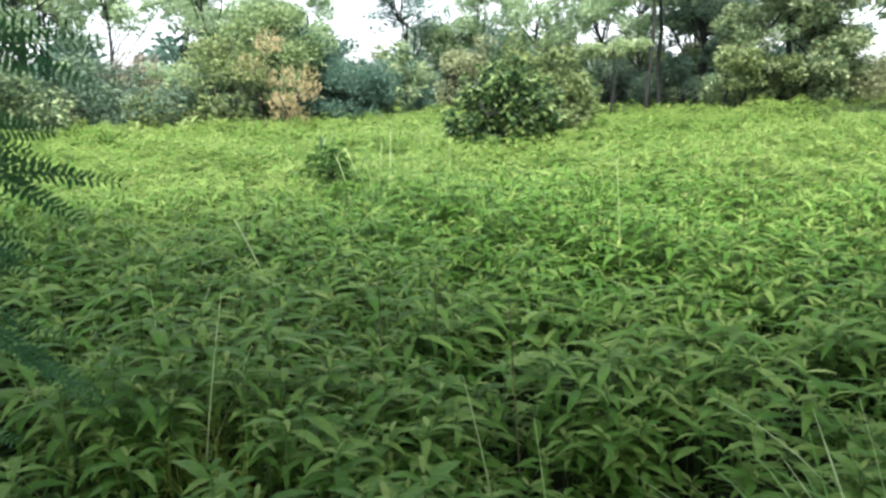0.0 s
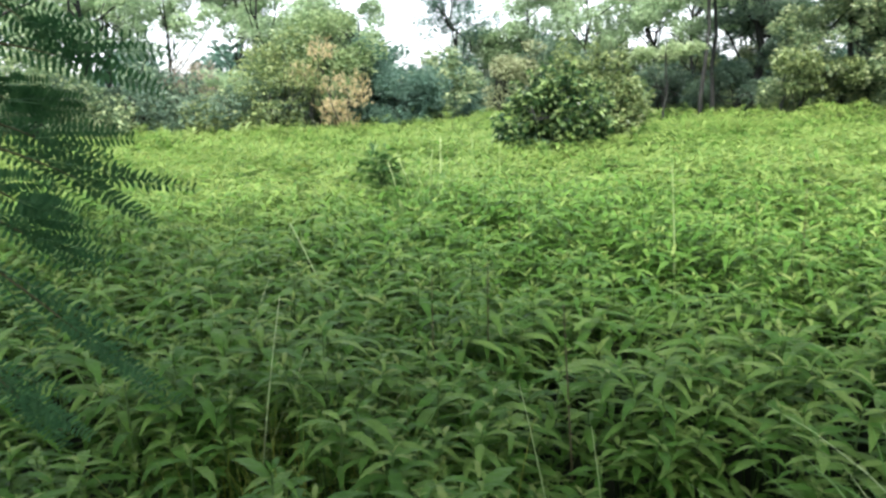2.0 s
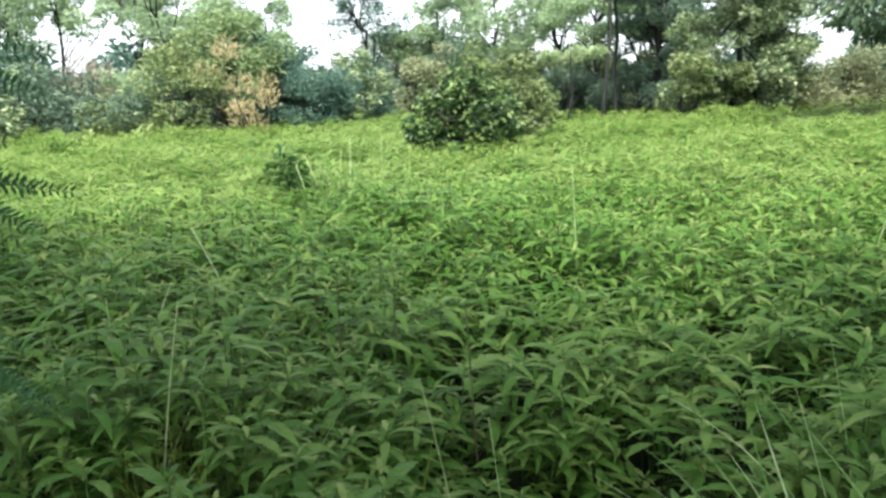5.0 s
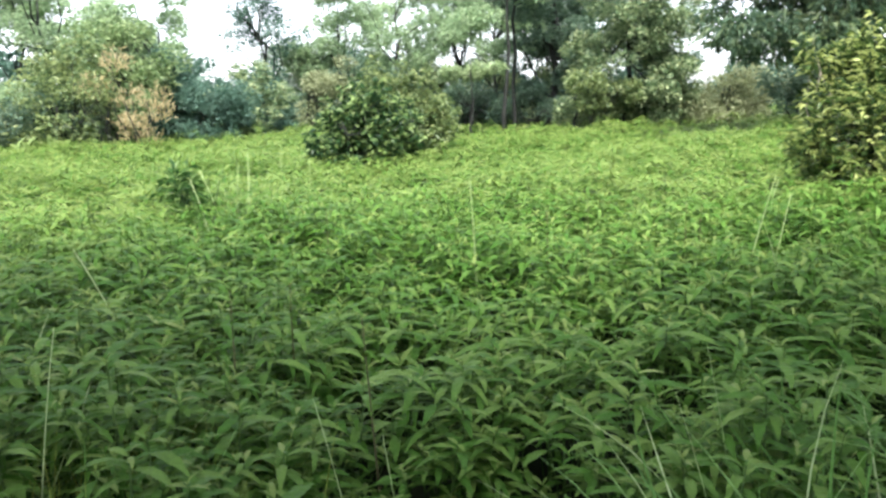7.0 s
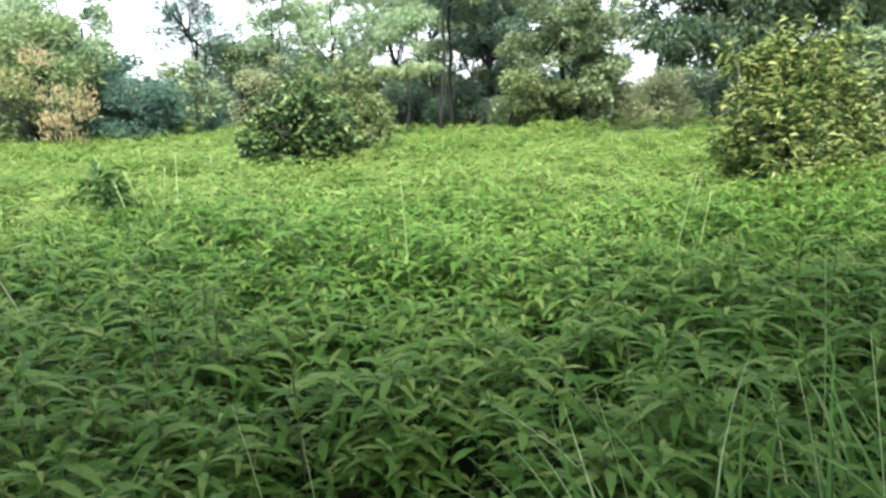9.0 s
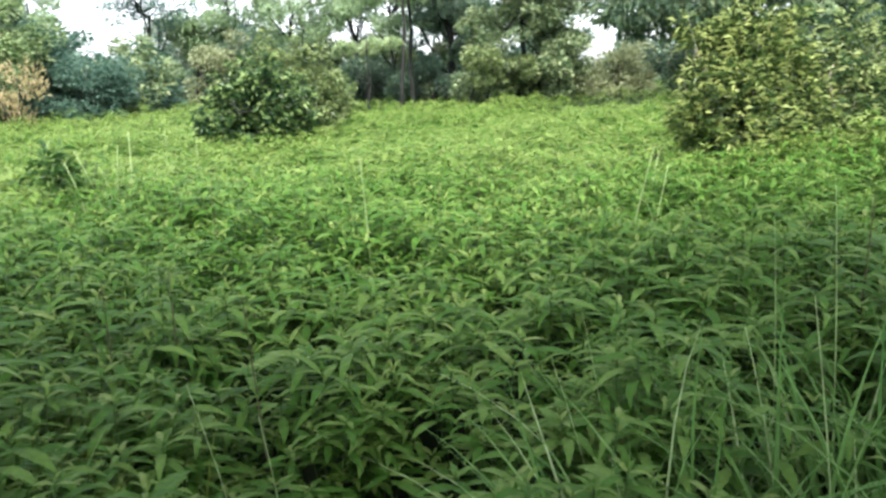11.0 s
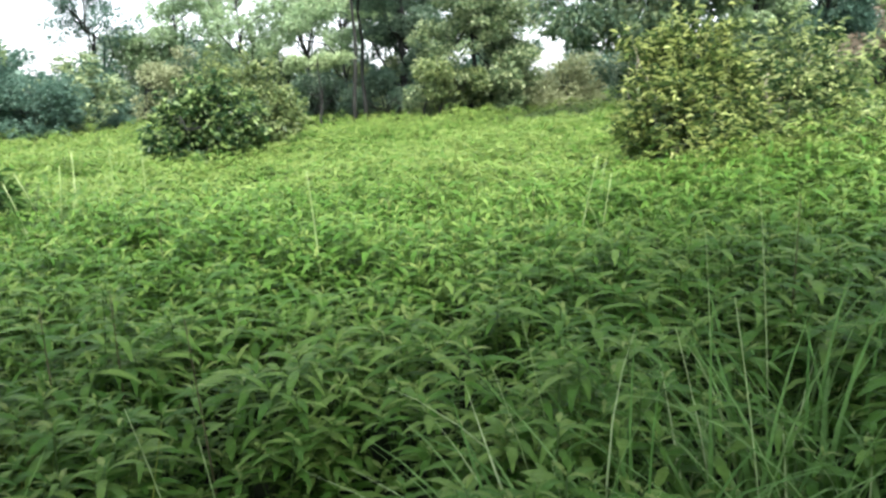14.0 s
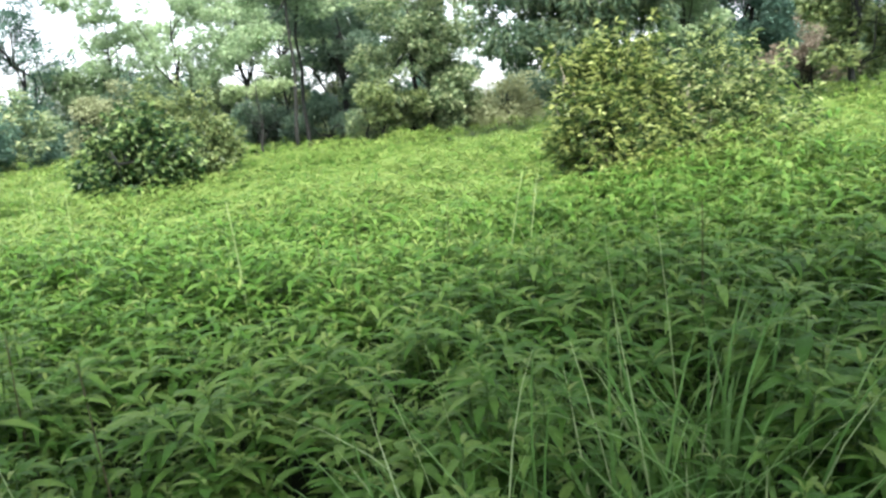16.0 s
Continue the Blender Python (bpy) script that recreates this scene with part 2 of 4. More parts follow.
# ---- trees and bushes ----
def tree(name, az, far, label, category, crowns, leaf, leaf_size, count, trunk_r=0.1, trunk_top=None, bark=M_BARK_SHADED, shape=None,
         seed=1, clump=0.45, droop=0.0, group="", shell=0.55, lean=(0, 0), stems=1, wide=1.0, spread=1.0, limb_from=2, limb_r=0.5, shoots=0, twigs=0, flat=0.75):
    """A tree or bush: trunk, limbs to its clumps, and a crown of many single leaves.
    crowns: (across, along, height of the middle, half width, half height); across is to the right as seen from the middle of the field."""
    rng = np.random.default_rng(seed)
    x, y, z = spot(az, far)
    ob = thing(name, (x, y, z - 0.03), label, category, group)
    a = radians(az)
    right, ahead = np.array([math.cos(a), -math.sin(a), 0]), np.array([math.sin(a), math.cos(a), 0])
    mids = [(right * c[0] + ahead * c[1] + np.array([0, 0, c[2]]), c[3], c[4]) for c in crowns]
    weight = np.array([(w * w * h) ** 0.67 for _, w, h in mids])
    weight /= weight.sum()
    top = trunk_top if trunk_top else max(c[2] for c in crowns)
    lean_v = right * lean[0] + ahead * lean[1]
    trunks = []
    for s in range(stems):
        foot = rng.normal(0, 0.12 * (stems > 1), 3) * (1, 1, 0)
        tip = np.array([0, 0, top]) + lean_v + rng.normal(0, 0.25 * (stems > 1), 3) * (1, 1, 0)
        pts = crooked(foot, tip, rng, 6, 0.015 if stems == 1 else 0.04)
        v, f = tube(pts, [trunk_r * (1.25 if k == 0 else 1 - 0.11 * k) for k in range(7)], 8)
        child("trunk", mesh_from("trunk", v, f, bark, True), ob)
        trunks.append(pts)
    centres, rads = [], []
    for (m, w, h), share in zip(mids, weight):
        n = max(3, int(round(share * count / 170)))
        d = rng.normal(0, 1, (n, 3))
        d /= np.linalg.norm(d, axis=1)[:, None]
        d *= (rng.uniform(0.25, 1.0, n) ** shell)[:, None]
        c = m + d * np.array([w, w, h])
        c[:, 2] = np.maximum(c[:, 2], 0.35)
        centres.append(c)
        rads.append(np.full(n, clump) * rng.uniform(0.6, 1.35, n))
    for _ in range(shoots):  # leafy shoots that stand out of the crown
        m, w, h = mids[int(rng.integers(0, len(mids)))]
        d = rng.normal(0, 1, 3) * (1, 1, 0.5) + (0, 0, 0.9)
        d /= np.linalg.norm(d)
        up = d * 0.5 + np.array([0, 0, 0.8])
        start = m + d * np.array([w, w, h]) * 0.9
        centres.append(np.array([start + up * q * 0.09 * clump / 0.2 for q in range(4)]))
        rads.append(np.array([0.5, 0.42, 0.35, 0.25]) * clump)
    centres, rads = np.concatenate(centres), np.concatenate(rads)
    for k in range(0, len(centres), max(1, len(centres) // 9)):
        pts = trunks[k % len(trunks)]
        start = np.array(pts[int(rng.integers(limb_from, 6))])
        v, f = tube(crooked(start, centres[k], rng, 4, 0.05), [trunk_r * limb_r * q for q in (1, 0.75, 0.54, 0.32, 0.12)], 5)
        child("limb", mesh_from("limb", v, f, bark, True), ob)
    for k in range(twigs):  # bare twigs that stick out of the crown
        m, w, h = mids[k % len(mids)]
        pts = trunks[k % len(trunks)]
        d = rng.normal(0, 1, 3) + (0, 0, 0.9) - ahead * 1.2
        d /= np.linalg.norm(d)
        v, f = tube(crooked(pts[2], m + d * np.array([w, w, h]) * rng.uniform(1.05, 1.35), rng, 5, 0.045), [0.007, 0.0065, 0.0055, 0.0045, 0.0035, 0.002], 5)
        child("twig", mesh_from("twig", v, f, bark, True), ob)
    per = rng.multinomial(count, rads ** 2 / (rads ** 2).sum())
    idx = np.repeat(np.arange(len(centres)), per)
    d = rng.normal(0, 1, (len(idx), 3))
    d /= np.linalg.norm(d, axis=1)[:, None]
    d[:, 2] = d[:, 2] * flat + 0.1
    p = centres[idx] + d * (rads[idx] * rng.uniform(0.2, 1.0, len(idx)) ** 0.5)[:, None] * spread
    out = np.arctan2(d[:, 1], d[:, 0]) + rng.normal(0, 0.7, len(idx))
    shapes = shape or [flat_leaf(0.42, stations=2), flat_leaf(0.5, stations=2, fold=0.1)]
    v, f, _ = scatter(shapes, p, out, rng.normal(0.05 - droop, 0.42, len(idx)), rng.normal(0, 0.45, len(idx)),
                      leaf_size * rng.uniform(0.65, 1.3, len(idx)), rng, np.full(len(idx), wide))
    child("crown", mesh_from("crown", v, f, leaf), ob)
    return ob


# ---- ground ----
def build_ground():
    rings = [0.0, 0.6, 1.2, 1.8, 2.5, 3.3, 4.2, 5.3, 6.6, 8.2, 10, 12, 14.5, 17.5, 21, 25, 30, 36, 45, 60, 90, 150, 300, 700, 1500]
    sides = 72
    v, f = [(0, 0, float(ground_z(0, 0)))], []
    for r in rings[1:]:
        for k in range(sides):
            x, y = polar(360 * k / sides, r)
            q = min(r, 60) / max(r, 1e-6)
            v.append((x, y, float(ground_z(x * q, y * q))))
    for k in range(sides):
        f.append((0, 1 + (k + 1) % sides, 1 + k))
    for j in range(len(rings) - 2):
        for k in range(sides):
            a, b = 1 + j * sides + k, 1 + j * sides + (k + 1) % sides
            f.append((a, b, b + sides, a + sides))
    tagged(new("ground", mesh_from("ground", v, f, M_SOIL_SHADED, True)), "soil under dense weeds, coloured near black for the shade in the gaps", "ground", kind="structure")


build_ground()

# ---- woods behind the field ----
BLUNT = [flat_leaf(0.5, stations=2), flat_leaf(0.44, stations=2, fold=0.35)]
LONG = [flat_leaf(0.24, stations=2), flat_leaf(0.2, stations=2, fold=0.35)]
TREES = "trees round the field"
BUSHES = "bushes at the edge of the field"
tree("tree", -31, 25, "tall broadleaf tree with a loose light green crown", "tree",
     [(-1.5, 0, 5.2, 2.6, 1.7), (1.8, 0, 4.6, 1.8, 1.3), (0, 0, 7.0, 3, 1.6), (-2.5, -0.5, 3.2, 1.8, 1.2)], M_LIGHT_HAZED, 0.2, 6500, 0.14, 5.5, seed=2, group=TREES)
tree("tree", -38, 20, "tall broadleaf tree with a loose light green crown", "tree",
     [(0, 0, 4.6, 2.6, 2.2), (1.8, 0, 3.0, 1.6, 1.3)], M_LIGHT_HAZED, 0.2, 5000, 0.14, 4.5, seed=3, group=TREES)
tree("bush", -28.5, 19.5, "dense dark green bush at the edge of the field", "bush",
     [(0, 0, 1.6, 1.5, 1.3), (-1.6, 0, 1.2, 1.2, 0.9), (1.2, -0.3, 1.0, 0.9, 0.8)], M_DEEP_HAZED, 0.15, 6000, 0.07, 1.6, seed=4, stems=3, group=BUSHES)
tree("bush", -35, 18.5, "dense green bush at the edge of the field", "bush",
     [(0, 0, 1.6, 1.6, 1.4), (1.6, 0, 1.0, 1.0, 0.8)], M_DULL_HAZED, 0.15, 4500, 0.07, 1.6, seed=5, stems=3, group=BUSHES)
tree("bush", -22.8, 19, "dark green bush with bare twigs showing", "bush",
     [(0, 0, 1.1, 1.1, 0.8), (1.3, 0, 1.2, 1.0, 0.9)], M_DEEP_HAZED, 0.14, 4500, 0.06, 1.4, seed=6, stems=3, group=BUSHES)
tree("dry_bush", -24.5, 20.5, "half-dead bush with pinkish brown twigs and leaves", "bush",
     [(0, 0, 1.9, 0.7, 0.8), (0.5, 0, 1.3, 0.6, 0.6)], M_DRY, 0.1, 1500, 0.05, 2.2, seed=7, stems=4, group=BUSHES)
tree("tree", -19, 27, "slender tree with a thin light green crown", "tree",
     [(-1.3, 0, 4.0, 1.7, 0.6), (0.8, 0, 3.3, 1.6, 0.8), (2.6, 0, 4.2, 1.5, 1.0), (0, 0, 5.8, 2.2, 0.7), (3.2, 0.5, 2.7, 1.4, 0.8)], M_LIGHT_HAZED, 0.18, 6000, 0.09, 5, seed=8, group=TREES)
tree("tree", -11.5, 26, "broadleaf tree with a rounded pale green crown", "tree",
     [(-1.4, 0, 3.6, 1.5, 1.0), (0.3, 0, 3.7, 1.2, 0.8), (-1.6, 0, 2.5, 1.3, 1.0), (-0.4, 0, 5.2, 1.0, 0.6)], M_LIGHT_HAZED, 0.18, 5000, 0.09, 4, seed=9, group=TREES)
tree("tree", -25.5, 30, "slender tree with a thin light green crown", "tree",
     [(-0.6, 0, 5.2, 1.6, 0.6), (1.2, 0, 5.8, 1.8, 0.7), (0.2, 0, 4.3, 1.0, 0.3)], M_LIGHT_HAZED, 0.18, 4200, 0.08, 5.4, seed=231, limb_r=0.35, group=TREES)
tree("bush", -18, 18.5, "leafy green bush at the edge of the field", "bush",
     [(0, 0, 1.3, 1.2, 1.1), (-1.2, 0, 1.0, 0.9, 0.8), (0.4, 0.4, 2.2, 0.9, 0.8)], M_OLIVE, 0.13, 6500, 0.06, 1.6, seed=10, stems=3, group=BUSHES)
tree("dry_bush", -13.2, 17.5, "bush with dry orange leaves", "bush",
     [(0.0, 0, 1.0, 0.5, 0.4), (0.35, 0, 1.5, 0.25, 0.45), (-0.35, 0, 1.5, 0.3, 0.5), (0.0, 0, 0.7, 0.6, 0.25)], M_ORANGE, 0.13, 600, 0.02, 1.7, shape=LONG, seed=11, stems=5, clump=0.3, droop=-0.9, group=BUSHES)
tree("dry_bush", -15.4, 18.0, "dying bush with wisps of dry orange leaves", "bush",
     [(0.0, 0, 2.0, 0.5, 0.6), (0.35, 0, 2.4, 0.3, 0.4)], M_ORANGE, 0.13, 300, 0.02, 2.3, shape=LONG, seed=211, stems=4, clump=0.32, droop=-0.9, group=BUSHES)
tree("bush", -14.8, 19.0, "tall yellowish green bush with dying branches", "bush",
     [(0, 0, 1.7, 0.9, 1.0), (-0.9, 0, 1.4, 0.8, 0.9), (0.1, 0.3, 2.9, 0.9, 0.9), (0.9, 0.4, 2.3, 0.7, 0.9)], M_HAZY, 0.14, 6500, 0.05, 2.8, seed=12, stems=3, group=BUSHES)
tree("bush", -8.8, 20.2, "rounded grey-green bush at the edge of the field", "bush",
     [(-0.2, 0, 1.25, 1.3, 1.05), (0.5, 0, 1.4, 0.9, 0.85), (-1.0, 0, 0.9, 0.8, 0.6), (-0.9, 0.3, 2.1, 0.8, 0.9)], M_BLUE_HAZED, 0.11, 12000, 0.05, 1.9, seed=13, stems=3, clump=0.35, group=BUSHES)
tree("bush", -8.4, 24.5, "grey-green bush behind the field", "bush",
     [(-0.6, 0, 2.0, 1.4, 1.2), (1.8, 0, 1.4, 1.2, 0.9)], M_BLUE_HAZED, 0.15, 4500, 0.07, 1.8, seed=14, stems=3, group=BUSHES)
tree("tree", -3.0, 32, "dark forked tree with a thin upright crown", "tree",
     [(-1.7, 0, 4.7, 0.8, 1.0), (-0.7, 0, 5.2, 1.1, 1.3), (0.25, 0, 4.1, 0.8, 1.2), (-0.2, 0, 2.9, 0.6, 0.8), (-0.8, 0, 6.7, 1.3, 0.9)], M_BLUE_HAZED, 0.13, 7000, 0.09, 5.5, seed=15, lean=(-1.1, 0), clump=0.42, stems=2, limb_r=0.6, group=TREES)
tree("bush", -3.6, 30, "dark low bush behind the field", "bush",
     [(0, 0, 1.3, 1.2, 0.9), (1.3, 0, 1.0, 0.9, 0.7), (-1.2, 0, 1.7, 0.8, 0.9)], M_DEEP_HAZED, 0.16, 3500, 0.07, 1.4, seed=16, stems=3, group=BUSHES)
tree("bush", -0.6, 26, "brownish green bush behind the field", "bush",
     [(0, 0, 1.7, 0.8, 1.1), (0.6, 0, 2.6, 0.7, 0.6)], M_HAZEL, 0.14, 2800, 0.06, 2.2, seed=17, stems=3, group=BUSHES)
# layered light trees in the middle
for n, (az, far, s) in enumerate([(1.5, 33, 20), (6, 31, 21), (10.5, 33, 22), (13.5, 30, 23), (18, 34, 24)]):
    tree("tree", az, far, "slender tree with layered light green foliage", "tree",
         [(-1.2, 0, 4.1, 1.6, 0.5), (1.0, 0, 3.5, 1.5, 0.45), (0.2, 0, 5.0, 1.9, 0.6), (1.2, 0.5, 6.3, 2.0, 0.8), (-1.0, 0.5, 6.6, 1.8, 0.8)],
         M_LIGHT_HAZED, 0.19, 4000 if az < 8 else 5600, 0.08, 6.0, seed=s, limb_r=0.4, group=TREES)
tree("bush", 4.5, 27, "dark green bush behind the field", "bush",
     [(0, 0, 2.0, 1.1, 1.0), (-0.8, 0, 2.7, 0.9, 0.7)], M_DEEP_HAZED, 0.15, 3600, 0.07, 2.0, seed=30, stems=3, group=BUSHES)
# The dark leaf colour here makes the shadowed understorey.
tree("bush", 11.5, 27, "bush under the trees, its shade put into dark leaves", "bush",
     [(0, 0, 1.5, 1.0, 1.1), (1.2, 0, 1.2, 0.9, 0.8)], M_DEEP_HAZED, 0.16, 3500, 0.07, 1.8, seed=31, stems=3, group=BUSHES)
tree("tree", 11.7, 20, "small tree with a flat layer of pale green leaves", "tree",
     [(-0.35, 0, 2.32, 0.6, 0.1), (0.35, 0, 2.48, 0.55, 0.1)], M_PALE, 0.13, 1600, 0.035, 2.7, seed=32, clump=0.22, limb_r=0.35, group=TREES)
tree("tree", 14.3, 23, "straight-trunked tree with a high crown", "tree",
     [(0, 0, 6.0, 1.8, 1.0), (1.0, 0.3, 4.9, 0.9, 0.5), (-0.7, -0.3, 3.9, 0.8, 0.25)], M_LIGHT_HAZED, 0.18, 5200, 0.075, 6.2, seed=33, limb_from=5, limb_r=0.4, group=TREES)
tree("tree", 15.1, 24.5, "straight dark-trunked tree with a high crown", "tree",
     [(0, 0, 6.2, 1.8, 1.0), (0.6, -0.3, 4.3, 0.8, 0.3)], M_DEEP_HAZED, 0.18, 3600, 0.085, 6.4, seed=34, limb_from=5, limb_r=0.4, group=TREES)
tree("tree", 18.0, 27, "dense dark green tree behind the field", "tree",
     [(0, 0, 4.6, 1.9, 1.8), (0.8, 0, 3.2, 1.4, 1.0), (-1.0, 0, 5.5, 1.6, 1.4)], M_DEEP_HAZED, 0.18, 9000, 0.16, 5.0, seed=35, group=TREES)
# Given deep leaves so that it reads as shade below the trees.
tree("bush", 17.3, 25, "low bush under the trees, leaves coloured dark for the shade there", "bush",
     [(0, 0, 1.5, 1.2, 0.8), (1.4, 0, 1.3, 0.9, 0.7), (-1.2, 0, 1.2, 0.7, 0.6)], M_DEEP_HAZED, 0.15, 3800, 0.06, 1.4, seed=36, stems=3, group=BUSHES)
tree("tree", 23.6, 23, "broad bushy tree with foliage down to the weeds", "tree",
     [(0, 0, 2.5, 1.9, 1.5), (0.3, 0, 4.3, 1.7, 1.4), (-1.0, -0.4, 1.5, 1.0, 0.9), (1.1, -0.3, 1.5, 0.9, 0.9), (1.2, 0, 2.8, 0.8, 0.9)], M_DULL_HAZED, 0.14, 24000, 0.12, 4.5, seed=37, limb_from=4, limb_r=0.3, clump=0.34, shell=0.4, group=TREES)
tree("bush", 20.6, 21.5, "bush with yellowing leaves beside a tree", "bush",
     [(0, 0, 1.9, 0.8, 0.7), (0.9, 0.2, 1.5, 0.8, 0.6)], M_OLIVE, 0.13, 3600, 0.05, 1.7, seed=38, limb_r=0.3, stems=3, clump=0.3, group=BUSHES)
tree("bush", 25.9, 22.5, "green bush at the foot of a tree", "bush",
     [(0, 0, 1.3, 1.0, 0.8), (-1.2, 0.2, 1.1, 0.9, 0.6)], M_DULL_HAZED, 0.15, 3000, 0.05, 1.4, seed=46, stems=3, limb_r=0.3, group=BUSHES)
tree("bush", 31.0, 24, "olive brown feathery bush behind the field", "bush",
     [(-0.7, 0, 1.2, 0.9, 0.6), (0.5, 0, 1.5, 1.0, 0.8), (-0.2, -0.3, 0.9, 1.4, 0.4)], M_HAZEL, 0.11, 8000, 0.06, 1.7, seed=39, stems=4, group=BUSHES)
tree("mango_tree", 38.0, 17, "large dark green tree with long drooping leaves", "tree",
     [(-2.1, -0.4, 2.8, 0.6, 0.7), (-1.3, -0.5, 2.6, 0.8, 0.6), (-0.4, -0.3, 2.5, 0.8, 0.6), (-1.7, -0.3, 3.8, 1.0, 0.9), (0, 0, 3.6, 1.4, 1.2), (0.9, 0, 3.7, 1.0, 1.2), (0, 0.5, 5.2, 2.4, 1.3)], M_MANGO, 0.2, 24000, 0.2, 4.2,
     shape=[flat_leaf(0.27, stations=2), flat_leaf(0.24, stations=2, fold=0.3)], seed=40, limb_r=0.25, droop=0.6, clump=0.42, lean=(-0.3, 0), group=TREES)
tree("tree", 44.2, 20, "leafy tree with bright hazy green foliage", "tree",
     [(0, 0, 2.6, 0.9, 1.0), (0.1, 0, 4.0, 1.1, 1.0), (-0.7, 0, 1.6, 0.8, 0.8)], M_LIGHT_HAZED, 0.16, 7000, 0.08, 3.5, seed=242, limb_r=0.3, clump=0.36, group=TREES)
# Two dark bushes fill in the shadow below the drooping crown.
tree("bush", 35.6, 20.5, "low bush added as dark fill for the shade of a large tree", "bush",
     [(0, 0, 1.2, 0.8, 0.8), (0.9, 0, 1.5, 0.8, 1.0), (0.3, 0, 0.8, 1.3, 0.5)], M_DEEP_HAZED, 0.15, 4500, 0.05, 1.4, seed=241, stems=3, group=BUSHES)
tree("bush", 38.8, 20, "bush under a large tree, dark leaves standing for its shade", "bush",
     [(0, 0, 1.5, 1.3, 1.0), (1.8, 0, 1.6, 1.2, 1.2)], M_DEEP_HAZED, 0.16, 3500, 0.06, 1.6, seed=41, stems=3, group=BUSHES)
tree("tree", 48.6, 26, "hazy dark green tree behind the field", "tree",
     [(0, 0, 4.2, 1.4, 1.5), (0.4, 0, 2.8, 1.3, 1.0), (-0.6, 0, 2.0, 1.1, 0.8)], M_BLUE_HAZED, 0.18, 7500, 0.13, 4.5, seed=42, limb_r=0.3, group=TREES)
tree("dry_bush", 52.0, 21, "brown dry thicket at the edge of the field", "bush",
     [(0, 0, 1.8, 0.75, 0.8), (0.6, 0, 1.4, 0.7, 0.6), (-0.4, 0, 1.3, 0.6, 0.5)], M_DRY, 0.1, 4500, 0.04, 1.7, seed=43, stems=4, clump=0.3, group=BUSHES)
tree("tree", 55.2, 18, "tree with bright yellow-green leaves", "tree",
     [(0, 0, 2.7, 0.9, 0.8), (0.7, 0, 3.8, 1.2, 1.0), (0.3, 0, 1.7, 1.0, 0.7), (1.4, 0, 2.2, 0.9, 0.9)], M_OLIVE, 0.17, 8000, 0.09, 3.3, seed=44, limb_r=0.3, clump=0.36, group=TREES)
tree("tree", 62, 22, "dark green tree at the edge of the field", "tree",
     [(0, 0, 3.2, 2.2, 2.2), (2, 0, 4.4, 2, 1.6)], M_DEEP_HAZED, 0.2, 5500, 0.13, 4.0, seed=45, group=TREES)


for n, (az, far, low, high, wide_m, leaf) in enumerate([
        (-40, 30, 2.5, 7.5, 3.0, M_LIGHT_HAZED), (-34, 33, 3, 8, 3.2, M_LIGHT_HAZED), (-29.5, 34, 3, 8, 2.6, M_LIGHT_HAZED), (-20.5, 36, 4.6, 7.5, 2.2, M_LIGHT_HAZED), (-16.5, 35, 2.5, 5.6, 2.4, M_LIGHT_HAZED),
        (-12.8, 34, 2.5, 4.8, 2.0, M_BLUE_HAZED), (-0.8, 33.5, 1.6, 4.4, 1.5, M_LIGHT_HAZED), (2.6, 36, 2.6, 5.8, 2.4, M_LIGHT_HAZED), (6.5, 37, 3.2, 6.8, 2.8, M_LIGHT_HAZED), (10.5, 38, 4.4, 8.5, 3.0, M_LIGHT_HAZED),
        (14, 37, 4.6, 9, 3.0, M_LIGHT_HAZED), (17.5, 36, 2.0, 8, 2.6, M_DEEP_HAZED), (20.8, 33, 2.5, 8, 2.8, M_DEEP_HAZED), (24.5, 34, 2.5, 8, 2.6, M_LIGHT_HAZED), (35.5, 24, 3.0, 7, 1.8, M_DEEP_HAZED),
        (40, 25, 1.5, 7.5, 3.2, M_DEEP_HAZED), (45, 26, 1.5, 5.2, 2.6, M_BLUE_HAZED), (53, 30, 1.5, 5.5, 3.0, M_LIGHT_HAZED), (59, 30, 1.5, 7.5, 3.4, M_DEEP_HAZED)]):
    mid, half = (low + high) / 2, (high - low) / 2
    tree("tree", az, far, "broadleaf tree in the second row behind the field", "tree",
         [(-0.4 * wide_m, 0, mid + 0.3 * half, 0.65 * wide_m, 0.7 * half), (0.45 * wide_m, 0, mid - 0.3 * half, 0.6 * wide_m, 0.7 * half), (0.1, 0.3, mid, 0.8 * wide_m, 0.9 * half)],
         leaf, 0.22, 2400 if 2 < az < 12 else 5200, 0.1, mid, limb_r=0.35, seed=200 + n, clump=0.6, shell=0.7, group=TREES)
rng = np.random.default_rng(77)
for n in range(26):
    az = -40 + 4.0 * n + rng.uniform(-1, 1)
    if -6.5 < az < 0.5 or 26.5 < az < 37:
        continue
    far = (22.5 if az < -6 else 34 if az < 30 else 27) + rng.uniform(-1, 1.5)
    k = far / 26
    tree("bush", az, far, "leafy bush in the thicket behind the field", "bush",
         [(0, 0, k * rng.uniform(1.2, 1.7), 1.3 * k, 1.1 * k), (1.1 * k, 0, k * rng.uniform(0.9, 2.0), 1.0 * k, 0.9 * k)],
         (M_DEEP_HAZED, M_LIGHT_HAZED, M_BLUE_HAZED, M_DULL_HAZED)[int(rng.integers(0, 4))], 0.2, 2600, 0.06, 1.8, seed=100 + n, stems=3, group=BUSHES)


